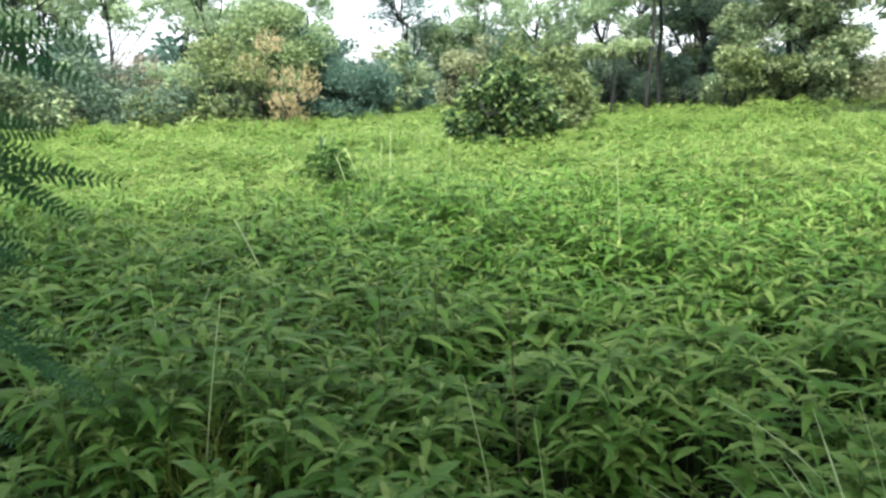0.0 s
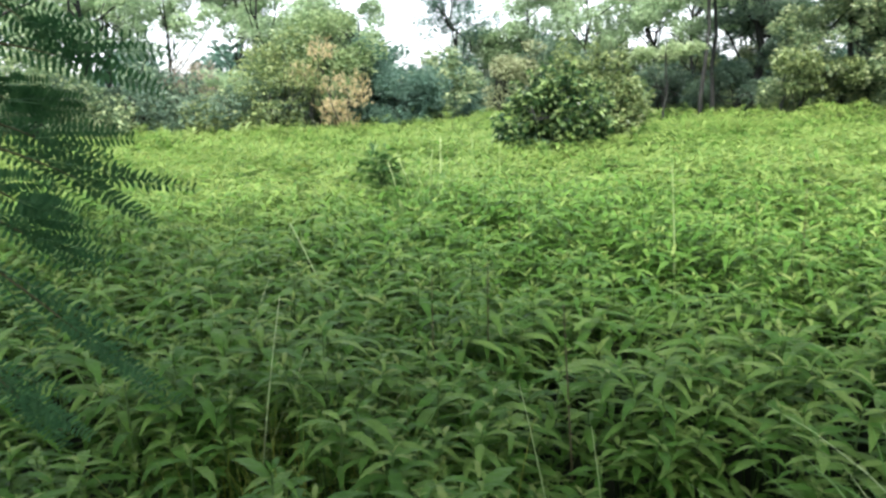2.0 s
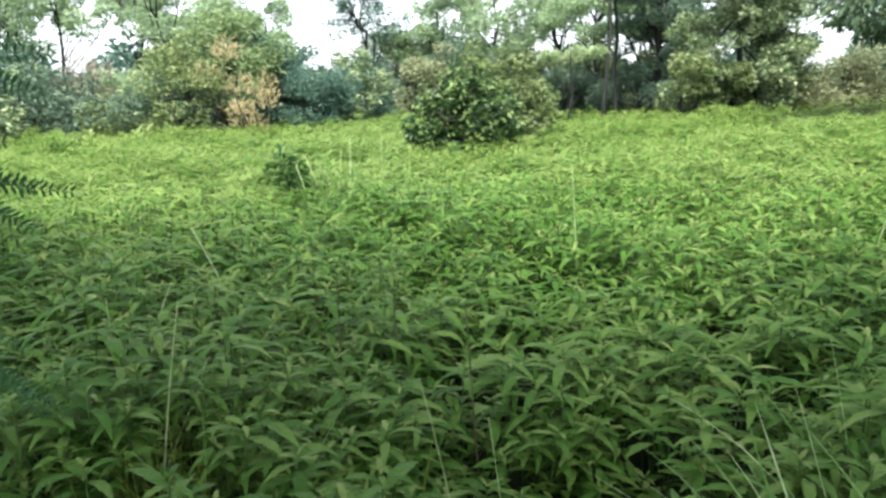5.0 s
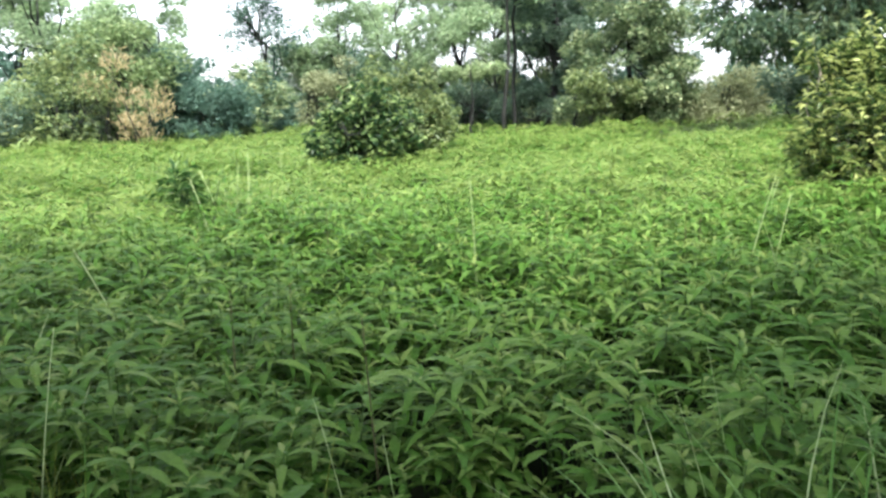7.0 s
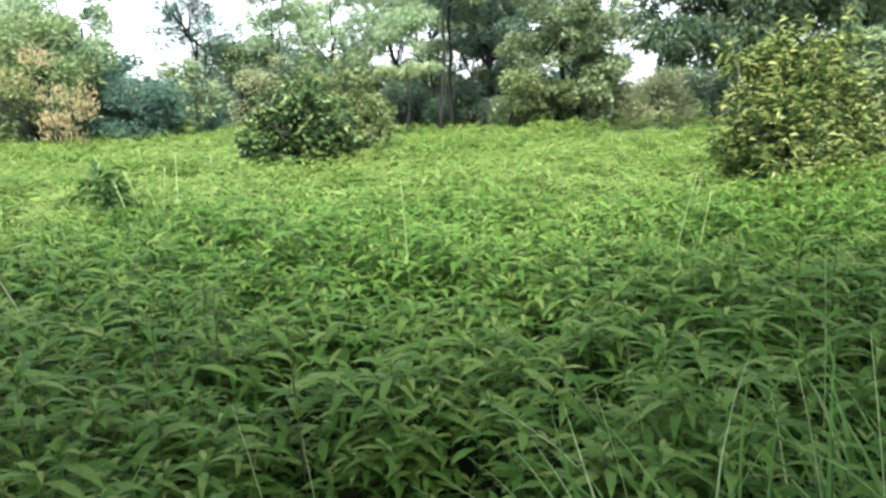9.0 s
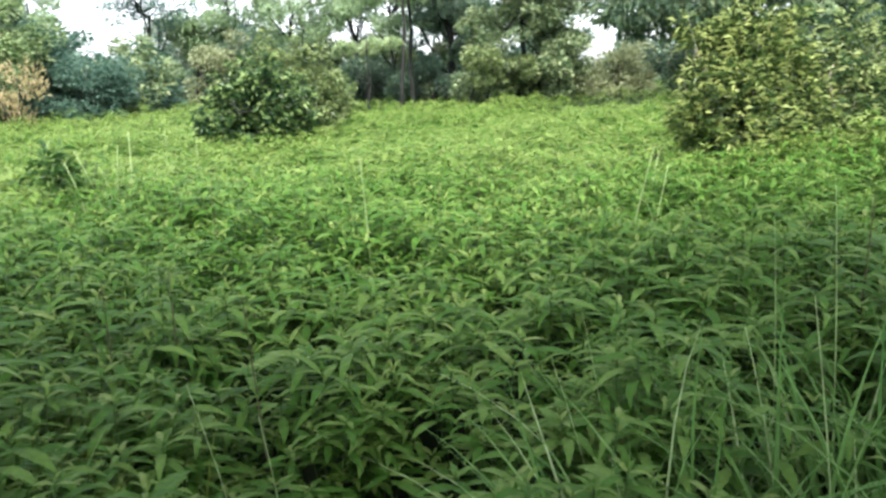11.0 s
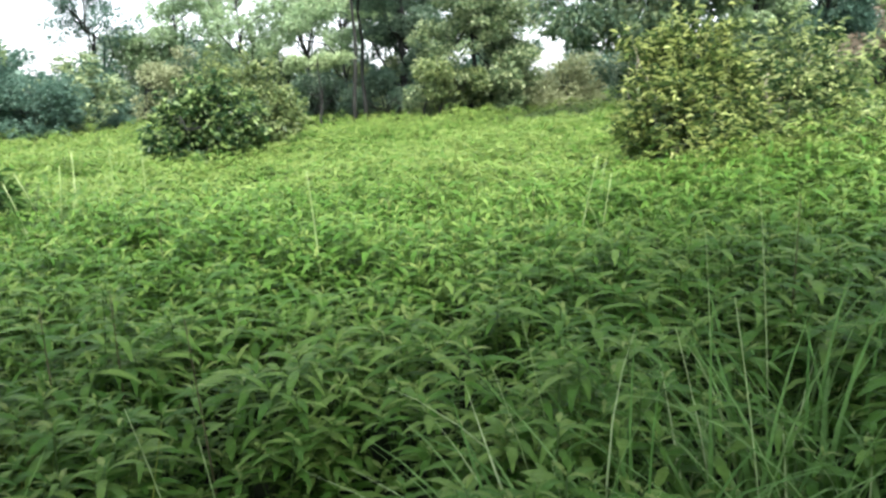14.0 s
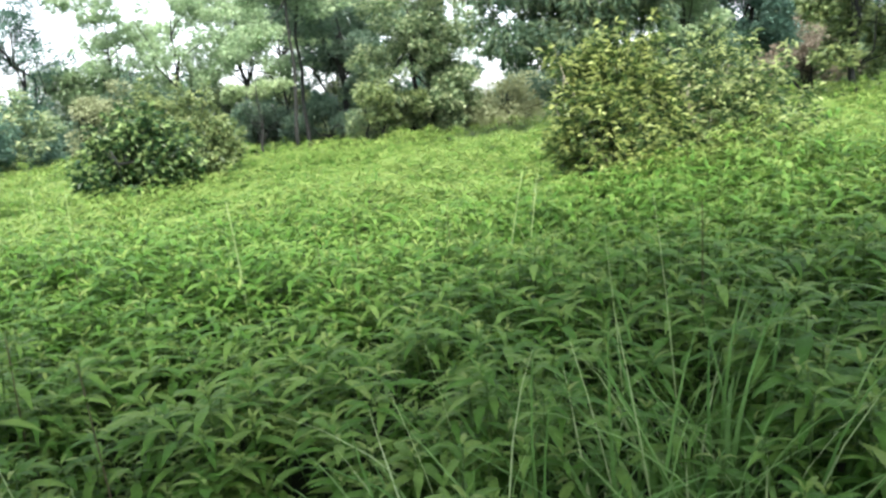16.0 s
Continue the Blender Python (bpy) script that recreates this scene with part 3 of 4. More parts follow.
def far_woods():
    """A belt of woods all round, beyond the single trees."""
    rng = np.random.default_rng(50)
    n = 34000
    az = rng.uniform(-60, 300, n)
    az = np.where(rng.random(n) < 0.6, rng.uniform(-45, 70, n), az)
    far = rng.uniform(37, 48, n)
    a = np.radians(az)
    low = 1 - 0.6 * np.exp(-((az - 29) / 2.5) ** 2)
    lump = 3.0 + 1.2 * np.sin(a * 23) * np.sin(a * 9 + 1) + 0.6 * np.sin(a * 61)
    x, y = far * np.sin(a), far * np.cos(a)
    z = rng.uniform(0, 1, n) ** 0.8 * lump * low + 0.2 + ground_z(x, y)
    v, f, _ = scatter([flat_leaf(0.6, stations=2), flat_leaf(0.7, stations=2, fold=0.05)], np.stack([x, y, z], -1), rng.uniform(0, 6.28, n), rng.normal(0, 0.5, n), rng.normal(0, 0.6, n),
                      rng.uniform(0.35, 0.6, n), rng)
    tagged(new("far_woods", mesh_from("far_woods", v, f, M_BLUE_HAZED)), "belt of green woods closing the field, haze put into the leaf colour", "woods", kind="stuff")


far_woods()

# ---- the tree over the camera: unseen crown added to shade the near weeds ----
shade_crowns = [(x, -(y + 3.4), 4.7 + 0.15 * math.sin(3 * x + y), w, h) for y, x0, w, h in ((-2.0, -6.0, 1.7, 0.6), (-0.7, -5.0, 1.7, 0.5), (1.0, -5.6, 1.2, 0.25)) for x in (x0, x0 + 2.6, x0 + 5.2, x0 + 7.8, x0 + 10.4)
        if not (y > 0 and x < 0.5) and not (y > -1 and x < -4.5)]
shade = tree("shade_tree", 180, 3.4, "tree with dark feathery leaves hanging in view, unseen crown added for shade", "tree",
             shade_crowns + [(1.6, -2.1, 4.4, 1.2, 0.4), (0.0, -2.4, 4.4, 1.0, 0.4), (3.6, -2.0, 4.4, 1.3, 0.4), (0.9, -3.4, 4.3, 0.9, 0.3)], M_FROND, 0.125, 40000, 0.18, 5.0, seed=90, clump=0.75, shell=0.9)

# ---- bushes in the field ----
# Glints and dark gaps are painted by leaf tone, as on the taller bush.
M_WIDE = leaf_material("narrow_green_glint_leaf", (0.018, 0.05, 0.02), (0.075, 0.135, 0.045), (0.4, 0.47, 0.21), 0.4, 0.34, 1.3, 0.5, 0.22)
tree("citrus_bush", 3.2, 10.6, "rounded glossy dark green bush standing in the weeds", "bush",
     [(0.0, 0, 0.9, 0.52, 0.5), (0.1, 0, 1.3, 0.34, 0.32), (-0.42, 0, 0.7, 0.32, 0.32), (0.46, -0.1, 0.95, 0.3, 0.4), (-0.25, 0, 1.2, 0.3, 0.32), (0.38, 0, 1.5, 0.2, 0.2)], M_CITRUS, 0.105, 8500, 0.025, 1.3,
     shape=BLUNT, seed=60, shoots=16, stems=4, clump=0.2, flat=0.8, group="bushes in the field")
tree("citrus_bush", 7.2, 13.2, "paler glossy bush behind a rounded bush", "bush",
     [(-0.4, 0, 1.6, 0.42, 0.45), (0.3, 0, 1.4, 0.42, 0.5), (0.05, 0, 0.95, 0.6, 0.55)], M_OLIVE, 0.1, 9000, 0.025, 1.5, shape=BLUNT, seed=61, shoots=14, stems=4, clump=0.25, flat=0.8, group="bushes in the field")
tree("citrus_bush", 40.3, 7.0, "tall bush with narrow yellow-green leaves and pale twigs", "bush",
     [(0, 0, 1.15, 0.4, 0.5), (-0.3, 0, 1.52, 0.17, 0.28), (0.0, 0, 1.5, 0.18, 0.25), (0.3, 0, 1.6, 0.22, 0.28), (0.32, 0, 1.1, 0.28, 0.45), (0.05, -0.2, 0.7, 0.45, 0.35), (-0.32, -0.1, 0.95, 0.24, 0.45)], M_SHRUB, 0.086, 12500, 0.016, 1.6,
     shape=LONG, twigs=9, seed=62, shoots=26, stems=5, clump=0.18, flat=0.9, bark=M_BARK_PALE, group="bushes in the field")
tree("citrus_bush", 47.2, 7.5, "wide bush with narrow green leaves and pale twigs", "bush",
     [(0, 0, 1.05, 0.42, 0.45), (0.45, 0, 1.2, 0.26, 0.36), (-0.32, 0, 1.25, 0.26, 0.34), (0.12, 0, 1.42, 0.22, 0.28), (0.2, -0.2, 0.75, 0.6, 0.4), (0.75, 0, 0.78, 0.28, 0.28)], M_WIDE, 0.086, 11000, 0.016, 1.4,
     shape=LONG, twigs=8, seed=63, shoots=24, stems=5, clump=0.18, flat=0.9, bark=M_BARK_PALE, group="bushes in the field")
tree("seedling_bush", -10.6, 5.9, "small dark green bush poking out of the weeds", "bush",
     [(-0.04, 0, 0.92, 0.13, 0.15), (0.05, 0, 0.76, 0.13, 0.14)], M_SAPLING, 0.1, 270, 0.006, 0.95, shape=[flat_leaf(0.36, stations=2), flat_leaf(0.3, stations=2)], seed=64, stems=4, clump=0.11, shoots=4, droop=-0.2)

# broad-leaved herbs in front of the thicket
BROAD = leaf_shape(6, 0.38, 70, 60, 0.12, 0.75)
M_BROAD = leaf_material("broad_leaf", (0.12, 0.2, 0.06), (0.2, 0.29, 0.1), (0.3, 0.38, 0.16), 0.4, 0.45, 1.0, 0.5)
broad_leaf = mesh_from("leaf", BROAD[0], BROAD[1], M_BROAD, True)
rng = np.random.default_rng(66)
for az, far in ((-21.2, 16.6), (-20.6, 16.9), (-19.2, 17.2), (-18.4, 16.8), (-24.5, 17.4), (-26.3, 17.6)):
    ob = thing("broadleaf_herb", spot(az, far), "pale green herb with broad upright leaves", "plant", "broad-leaved herbs by the thicket")
    v, f = tube([(0, 0, 0), (0.02, 0, 0.4), (0, 0.02, 0.75)], [0.02, 0.016, 0.01], 6)
    child("stem", mesh_from("stem", v, f, M_STEM, True), ob)
    for k in range(9):
        leaf = child("leaf", broad_leaf, ob)
        leaf.matrix_local = (Matrix.Translation((0, 0, 0.45 + 0.035 * k)) @ Matrix.Rotation(2.4 * k + rng.normal(0, 0.3), 4, "Z")
                             @ Matrix.Rotation(-rng.uniform(0.1, 0.7), 4, "Y") @ Matrix.Scale(rng.uniform(0.22, 0.38), 4))

# ---- the weeds ----
FIELD_FINE = [leaf_shape(9, 0.22, 74, 28, 0.08, 0.9, teeth=0.1), leaf_shape(9, 0.19, 94, 36, 0.1, 0.9, teeth=0.1), leaf_shape(9, 0.25, 52, 18, 0.08, 0.9, teeth=0.1)]
FIELD_FAR = [(np.array([(0, 0, 0), (0.5, 0.15, 0.12), (0.97, 0, -0.02), (0.5, -0.15, 0.12)]), [(0, 3, 1), (1, 3, 2)])]


def strip_leaf(stations, width, arch, tangent):
    """A cheap arching leaf of two edges."""
    xs, zs, x, z = [0.0], [0.0], 0.0, 0.0
    for k in range(1, stations):
        t = radians(tangent - arch * (k - 0.5) / (stations - 1))
        x, z = x + math.cos(t) / (stations - 1), z + math.sin(t) / (stations - 1)
        xs.append(x), zs.append(z)
    ws = [width * (0.15 if k == 0 else 0.06 if k == stations - 1 else math.sin(math.pi * (k / (stations - 1)) ** 0.8)) / 2 for k in range(stations)]
    v = [p for k in range(stations) for p in ((xs[k], ws[k], zs[k]), (xs[k], -ws[k], zs[k]))]
    return np.array(v), [(2 * k, 2 * k + 1, 2 * k + 3, 2 * k + 2) for k in range(stations - 1)]


FIELD_MID = [strip_leaf(6, 0.17, 70, 26), strip_leaf(6, 0.15, 88, 34), strip_leaf(6, 0.19, 50, 16)]
FIELD_STRIP = [strip_leaf(4, 0.17, 52, 20), strip_leaf(4, 0.15, 72, 28)]


def plant_leaves(rng, height, sides=2, full=True):
    """Leaves of one plant at the origin: rows of x, y, z, azimuth, pitch, roll, length, 1 for the young, hazed colour;
    and its shoots.
    Each shoot ends in a tuft of long arching leaves over a barer stem."""
    rows, shoots = [], []
    lean = rng.normal(0, 0.05, 2)
    shoots.append(((0, 0, 0), (lean[0], lean[1], height)))
    for _ in range(sides):
        w = rng.uniform(0, 6.28)
        h0, r = rng.uniform(0.3, 0.55) * height, rng.uniform(0.08, 0.16)
        h1 = height * rng.uniform(0.7, 0.95)
        shoots.append(((lean[0] * h0 / height, lean[1] * h0 / height, h0), (lean[0] + r * math.cos(w), lean[1] + r * math.sin(w), h1)))
    for k, (a, b) in enumerate(shoots):
        a, b = np.array(a), np.array(b)
        nodes = (8 if full else 5) if k == 0 else (5 if full else 3)
        turn = rng.uniform(0, 6.28)
        gap = 0.0
        for q in range(nodes):
            p = b + (a - b) * min(0.95, gap / max(np.linalg.norm(b - a), 0.1))
            gap += (0.008, 0.014, 0.02, 0.028, 0.06, 0.09, 0.1, 0.1)[q]
            turn += 1.57 + rng.normal(0, 0.25)
            size = (0.032, 0.064, 0.102, 0.127, 0.122, 0.105, 0.09, 0.08)[q] * (1 if k == 0 else 0.85)
            pitch = (0.75, 0.32, 0.12, 0.04, -0.03, -0.08, -0.12, -0.16)[q]
            for side in (0, math.pi):
                # Past 6 m more leaves turn pale, standing for haze and sun there.
                rows.append((*p, turn + side + rng.normal(0, 0.15), pitch + rng.normal(0, 0.1), rng.normal(0, 0.12),
                             size * rng.uniform(0.8, 1.2), 1.0 if q < (2 if full else 4) and rng.random() < 0.75 else 0.0))
    return np.array(rows), shoots


def shoots_mesh(shoots, thick=0.004, sides=5):
    v, f = [], []
    for k, (a, b) in enumerate(shoots):
        t = thick if k == 0 else thick * 0.6
        vv, ff = tube([a, tuple((np.array(a) + np.array(b)) / 2 + (0.004, 0.003, 0)), b], [t, t * 0.8, t * 0.45], sides)
        f += [tuple(i + len(v) for i in face) for face in ff]
        v += vv
    return v, f


def canopy(x, y):
    """Height of the weeds above the soil; a low hollow lies in the near part of the field."""
    hollow = np.exp(-(((x - 0.33) / 0.42) ** 2 + ((y - 1.45) / 0.32) ** 2))
    rise = 0.2 * np.exp(-(((x - 4.7) / 1.4) ** 2 + ((y - 2.7) / 1.4) ** 2))
    rise = rise + 0.28 * np.exp(-(((x - 5.3) / 0.8) ** 2 + ((y - 4.3) / 0.8) ** 2))
    return rise - 0.48 * hollow + 0.72 + 0.055 * np.sin(x * 1.9 + 0.5) * np.sin(y * 1.5 + 1.0) + 0.04 * np.sin(x * 0.7 - y * 0.9) + 0.03 * np.sin(3.7 * x + 2.9 * y) + 0.03 * np.sin(4.9 * x - 1.3) * np.sin(3.1 * y - 1.2 * x)


def spread_points(rng, az0, az1, r0, r1, per_m2):
    n = int(0.5 * (r1 * r1 - r0 * r0) * radians(az1 - az0) * per_m2)
    r, a = np.sqrt(rng.uniform(r0 * r0, r1 * r1, n)), np.radians(rng.uniform(az0, az1, n))
    return r * np.sin(a), r * np.cos(a)


def clear_of_bushes(x, y):
    ok = np.ones(len(x), bool)
    for az, far, r in ((3.3, 10.6, 0.4), (40.3, 7.0, 0.2), (47.2, 7.5, 0.2), (50, 1.42, 0.2), (46.5, 1.22, 0.16), (53, 2.0, 0.2), (60, 1.6, 0.22), (-22.5, 1.5, 0.14), (-19, 1.75, 0.14), (-10.6, 5.9, 0.14)):
        cx, cy = polar(az, far)
        ok &= (x - cx) ** 2 + (y - cy) ** 2 > r * r
    return ok


def weed_mass(name, rng, x, y, shapes, sides, full, label, grow=1.0, variants=40):
    """Many plants joined into one mesh of leaves and one of stems."""
    kinds = [plant_leaves(rng, 0.74, sides, full) for _ in range(variants)]
    pick = rng.integers(0, variants, len(x))
    z, h = ground_z(x, y), canopy(x, y) * rng.normal(1, 0.085, len(x)) / 0.74
    spin = rng.uniform(0, 6.28, len(x))
    c, s = np.cos(spin), np.sin(spin)
    rows = []
    sv, sf = [], []
    for k in range(variants):
        me = np.nonzero(pick == k)[0]
        L, shoots = kinds[k]
        px = x[me, None] + grow * (c[me, None] * L[None, :, 0] - s[me, None] * L[None, :, 1])
        py = y[me, None] + grow * (s[me, None] * L[None, :, 0] + c[me, None] * L[None, :, 1])
        pz = z[me, None] + h[me, None] * L[None, :, 2]
        one = np.ones_like(px)
        rows.append(np.stack([px, py, pz, L[None, :, 3] + spin[me, None], L[None, :, 4] * one, L[None, :, 5] * one, L[None, :, 6] * one * grow, L[None, :, 7] * one], -1).reshape(-1, 8))
        if full:
            v, f = shoots_mesh(shoots, 0.004, 3)
            v = np.array(v)
            for j in me:
                b = len(sv)
                w = np.stack([x[j] + c[j] * v[:, 0] - s[j] * v[:, 1], y[j] + s[j] * v[:, 0] + c[j] * v[:, 1], z[j] + h[j] * v[:, 2]], -1)
                sv.extend(w.tolist())
                sf.extend([tuple(i + b for i in face) for face in f])
    R = np.concatenate(rows)
    v, f, order = scatter(shapes, R[:, :3], R[:, 3], R[:, 4], R[:, 5], R[:, 6], rng)
    young_pale = R[:, 7][order]
    ob = tagged(new(name, mesh_from(name, v, f, M_FIELD, len(shapes[0][0]) > 6, (M_YOUNG_HAZED,), young_pale)), label, "weeds", kind="stuff")
    if sv:
        child("stem", mesh_from("stem", sv, sf, M_STEM), ob)
    return ob


rng = np.random.default_rng(7)
WEED = "dense waist-high weeds with arching narrow green leaves"
x, y = spread_points(rng, -52, 76, 2.0, 6.0, 58)
ok = clear_of_bushes(x, y)
weed_mass("weed_stand", rng, x[ok], y[ok], FIELD_MID, 2, True, WEED + ", some metres off", 1.38)
x, y = spread_points(rng, -50, 74, 6.0, 12.0, 34)
ok = clear_of_bushes(x, y)
weed_mass("weed_field", rng, x[ok], y[ok], FIELD_STRIP, 2, False, WEED + ", sunlit, across the field", 1.55)
x, y = spread_points(rng, -48, 72, 12.0, 20.0, 22)
weed_mass("weed_field", rng, x, y, FIELD_STRIP, 0, False, WEED + ", sunlit, across the field", 1.85)
x, y = spread_points(rng, -46, 70, 20.0, 40.0, 6)
weed_mass("weed_field", rng, x, y, FIELD_FAR, 0, False, WEED + ", far across the field", 2.2)
x, y = spread_points(rng, 76, 308, 0.7, 8.0, 16)
weed_mass("weed_field", rng, x, y, FIELD_FAR, 0, False, WEED + ", in the shade of a tree", 1.9)

# lower leaves that close the stand underneath
x, y = spread_points(rng, -50, 74, 4.0, 20.0, 90)
z = ground_z(x, y) + canopy(x, y) * rng.uniform(0.5, 0.74, len(x))
n = len(x)
v, f, _ = scatter(FIELD_FAR, np.stack([x, y, z], -1), rng.uniform(0, 6.28, n), rng.normal(0, 0.25, n), rng.normal(0, 0.25, n), rng.uniform(0.16, 0.26, n), rng)
tagged(new("weed_understorey", mesh_from("weed_understorey", v, f, M_FIELD)), "lower green leaves of the dense weeds", "weeds", kind="stuff")

# nearest weeds: single plants
KINDS = []
for k in range(12):
    L, shoots = plant_leaves(rng, 0.74, 3, True)
    v, f = shoots_mesh(shoots)
    stem = mesh_from("stem", v, f, M_STEM, True)
    v, f, order = scatter(FIELD_FINE, L[:, :3], L[:, 3], L[:, 4], L[:, 5], L[:, 6], rng)
    KINDS.append((L, stem, mesh_from("foliage", v, f, M_FIELD, True, (M_YOUNG_HAZED,), L[:, 7][order])))
LEAVES = [[mesh_from("leaf", (s[0]), s[1], m, True) for s in FIELD_FINE] for m in (M_FIELD, M_YOUNG_HAZED)]
x, y = spread_points(rng, -56, 80, 0.75, 2.0, 86)
ok = clear_of_bushes(x, y)
x, y = x[ok], y[ok]
near = np.argsort(x ** 2 + y ** 2)
GROUP = "weeds near the camera"
single = 0
for n, j in enumerate(near):
    L, stem, foliage = KINDS[int(rng.integers(0, 12))]
    h = float(canopy(x[j], y[j]) / 0.74 * rng.normal(1, 0.08))
    ob = thing("weed_plant", (x[j], y[j], float(ground_z(x[j], y[j]))), "waist-high weed with arching narrow green leaves on an upright stem", "plant", GROUP)
    ob.rotation_euler.z = rng.uniform(0, 6.28)
    ob.scale = (1, 1, h)
    child("stem", stem, ob)
    far, way = math.hypot(x[j], y[j]), math.degrees(math.atan2(x[j], y[j]))
    if 1.0 < far < 2.1 and -30 < way < 55 and single < 64:
        single += 1
        turn = turned(L[:, 3], L[:, 4], L[:, 5])
        for q in range(len(L)):
            leaf = child("leaf", LEAVES[int(L[q, 7])][int(rng.integers(0, 3))], ob)
            m = Matrix(turn[q].tolist()).to_4x4()
            leaf.matrix_local = Matrix.Translation(L[q, :3].tolist()) @ m @ Matrix.Scale(float(L[q, 6]), 4)
    else:
        child("foliage", foliage, ob)

# ---- feathery fronds hanging beside the camera ----
LEAFLET = [(np.array([(0, 0, 0), (0.35, 0.125, 0.02), (0.8, 0.1, 0), (1, 0, 0), (0.8, -0.1, 0), (0.35, -0.125, 0.02)]), [(0, 5, 1), (1, 5, 4, 2), (2, 4, 3)])]


def frond(base, tip, pairs, pinna_len, seed, sag=0.02, tilt=0.3):
    """A twice-feathered leaf: a rachis with pairs of pinnae, each a comb of small leaflets."""
    rng = np.random.default_rng(seed)
    home = np.array(shade.location)
    a, b = np.array(base), np.array(tip)
    d = (b - a) / np.linalg.norm(b - a)
    side = np.cross(d, (0, 0, 1))
    side = side / np.linalg.norm(side)
    up = np.cross(side, d)
    side = side * math.cos(tilt) + up * math.sin(tilt)
    up = np.cross(side, d)
    line = [a + (b - a) * s - np.array([0, 0, sag * s * s]) for s in np.linspace(0, 1, 7)]
    v, f = tube([tuple(p - home) for p in line], [0.0022, 0.002, 0.0018, 0.0015, 0.0012, 0.0009, 0.0006], 5)
    rachis = child("frond", mesh_from("frond", v, f, M_STEM_DARK, True), shade, "dark green feathery leaf with rows of small leaflets")
    for k in range(pairs):
        s = 0.25 + 0.75 * k / max(1, pairs - 1)
        p = a + (b - a) * s - np.array([0, 0, sag * s * s])
        for hand in (-1, 1):
            ang = radians(rng.uniform(14, 30)) * (1 - 0.5 * s)
            w = d * math.cos(ang) + side * hand * math.sin(ang) + up * rng.normal(0, 0.1)
            w /= np.linalg.norm(w)
            n = int(rng.integers(15, 19))
            length = 1.35 * pinna_len * rng.uniform(0.85, 1.1) * (1 - 0.25 * abs(s - 0.5))
            cross = np.cross(w, up)
            cross /= np.linalg.norm(cross)
            nrm = np.cross(cross, w)
            verts, faces = tube([tuple(p - home), tuple(p + w * length * 0.5 - home), tuple(p + w * length - np.array([0, 0, 0.006]) - home)], [0.0009, 0.0007, 0.0004], 4)
            verts = [tuple(q) for q in verts]
            for q in range(n):
                u = (q + 0.7) / n
                size = 0.0145 * (0.75 + 0.45 * math.sin(math.pi * min(1, u + 0.1))) * rng.uniform(0.9, 1.1)
                o = p + w * length * u - np.array([0, 0, 0.006 * u * u])
                for h2 in (-1, 1):
                    ax = cross * h2 * 0.95 + w * 0.3 + nrm * rng.normal(0.05, 0.12)
                    ax /= np.linalg.norm(ax)
                    wy = np.cross(nrm, ax)
                    for lv, lf in LEAFLET:
                        base_i = len(verts)
                        verts += [tuple(o + (ax * r[0] + wy * r[1] + nrm * r[2]) * size - home) for r in lv]
                        faces += [tuple(i + base_i for i in face) for face in lf]
            child("pinna", mesh_from("pinna", verts, faces, M_FROND), rachis)


home = np.array(shade.location)
for start, pts in (((-1.35, -0.6, 3.6), [(-1.0, 0.2, 2.7), (-0.72, 0.62, 1.95), (-0.6, 0.72, 1.62), (-0.59, 0.7, 1.45), (-0.6, 0.69, 1.28), (-0.63, 0.68, 1.1)]),
                   ((-1.35, -0.6, 3.6), [(-1.2, 0.25, 2.6), (-0.95, 0.5, 1.9), (-0.85, 0.55, 1.4)])):
    line = [start] + pts
    v, f = tube([tuple(np.array(p) - home) for p in line], [0.014 * (1 - 0.13 * k) for k in range(len(line))], 6)
    child("branch", mesh_from("branch", v, f, M_BARK_SHADED, True), shade)
for n, (a, b, pairs, size) in enumerate([
        ((-0.583, 0.696, 1.468), (-0.505, 0.752, 1.431), 4, 0.1),
        ((-0.578, 0.674, 1.396), (-0.538, 0.705, 1.374), 3, 0.085),
        ((-0.593, 0.714, 1.49), (-0.544, 0.75, 1.476), 3, 0.085),
        ((-0.609, 0.752, 1.571), (-0.538, 0.802, 1.566), 3, 0.1),
        ((-0.584, 0.733, 1.623), (-0.545, 0.762, 1.602), 2, 0.085),
        ((-0.589, 0.665, 1.366), (-0.499, 0.732, 1.242), 4, 0.1),
        ((-0.608, 0.676, 1.242), (-0.576, 0.702, 1.186), 3, 0.075),
        ((-0.569, 0.669, 1.428), (-0.537, 0.694, 1.414), 2, 0.06),
        ((-0.558, 0.678, 1.521), (-0.532, 0.698, 1.517), 2, 0.06)]):
    frond(a, b, pairs, size, 300 + n, 0.012, 0.75 + 0.12 * (n % 4))


# ---- grass and stalks ----
def blade_mesh(bend, material, width=0.009, kink=0.0):
    """A blade of length 1 rising along z and bowing towards x; its width is in metres at that length."""
    n, v, f, x, z = 9, [], [], 0.0, 0.0
    for k in range(n):
        s = k / (n - 1)
        a = radians(bend * s * s + (kink if s > 0.7 else 0))
        if k:
            x, z = x + math.sin(a) / (n - 1), z + math.cos(a) / (n - 1)
        w = width * (0.8 + 0.5 * s if s < 0.4 else 1.0 * (1.02 - s) / 0.62) + 0.0004
        v += [(x, -w / 2, z), (x + 0.2 * w, 0, z), (x, w / 2, z)]
    for k in range(n - 1):
        a, b = 3 * k, 3 * k + 3
        f += [(a, a + 1, b + 1, b), (a + 1, a + 2, b + 2, b + 1)]
    return mesh_from("blade", v, f, material, True)


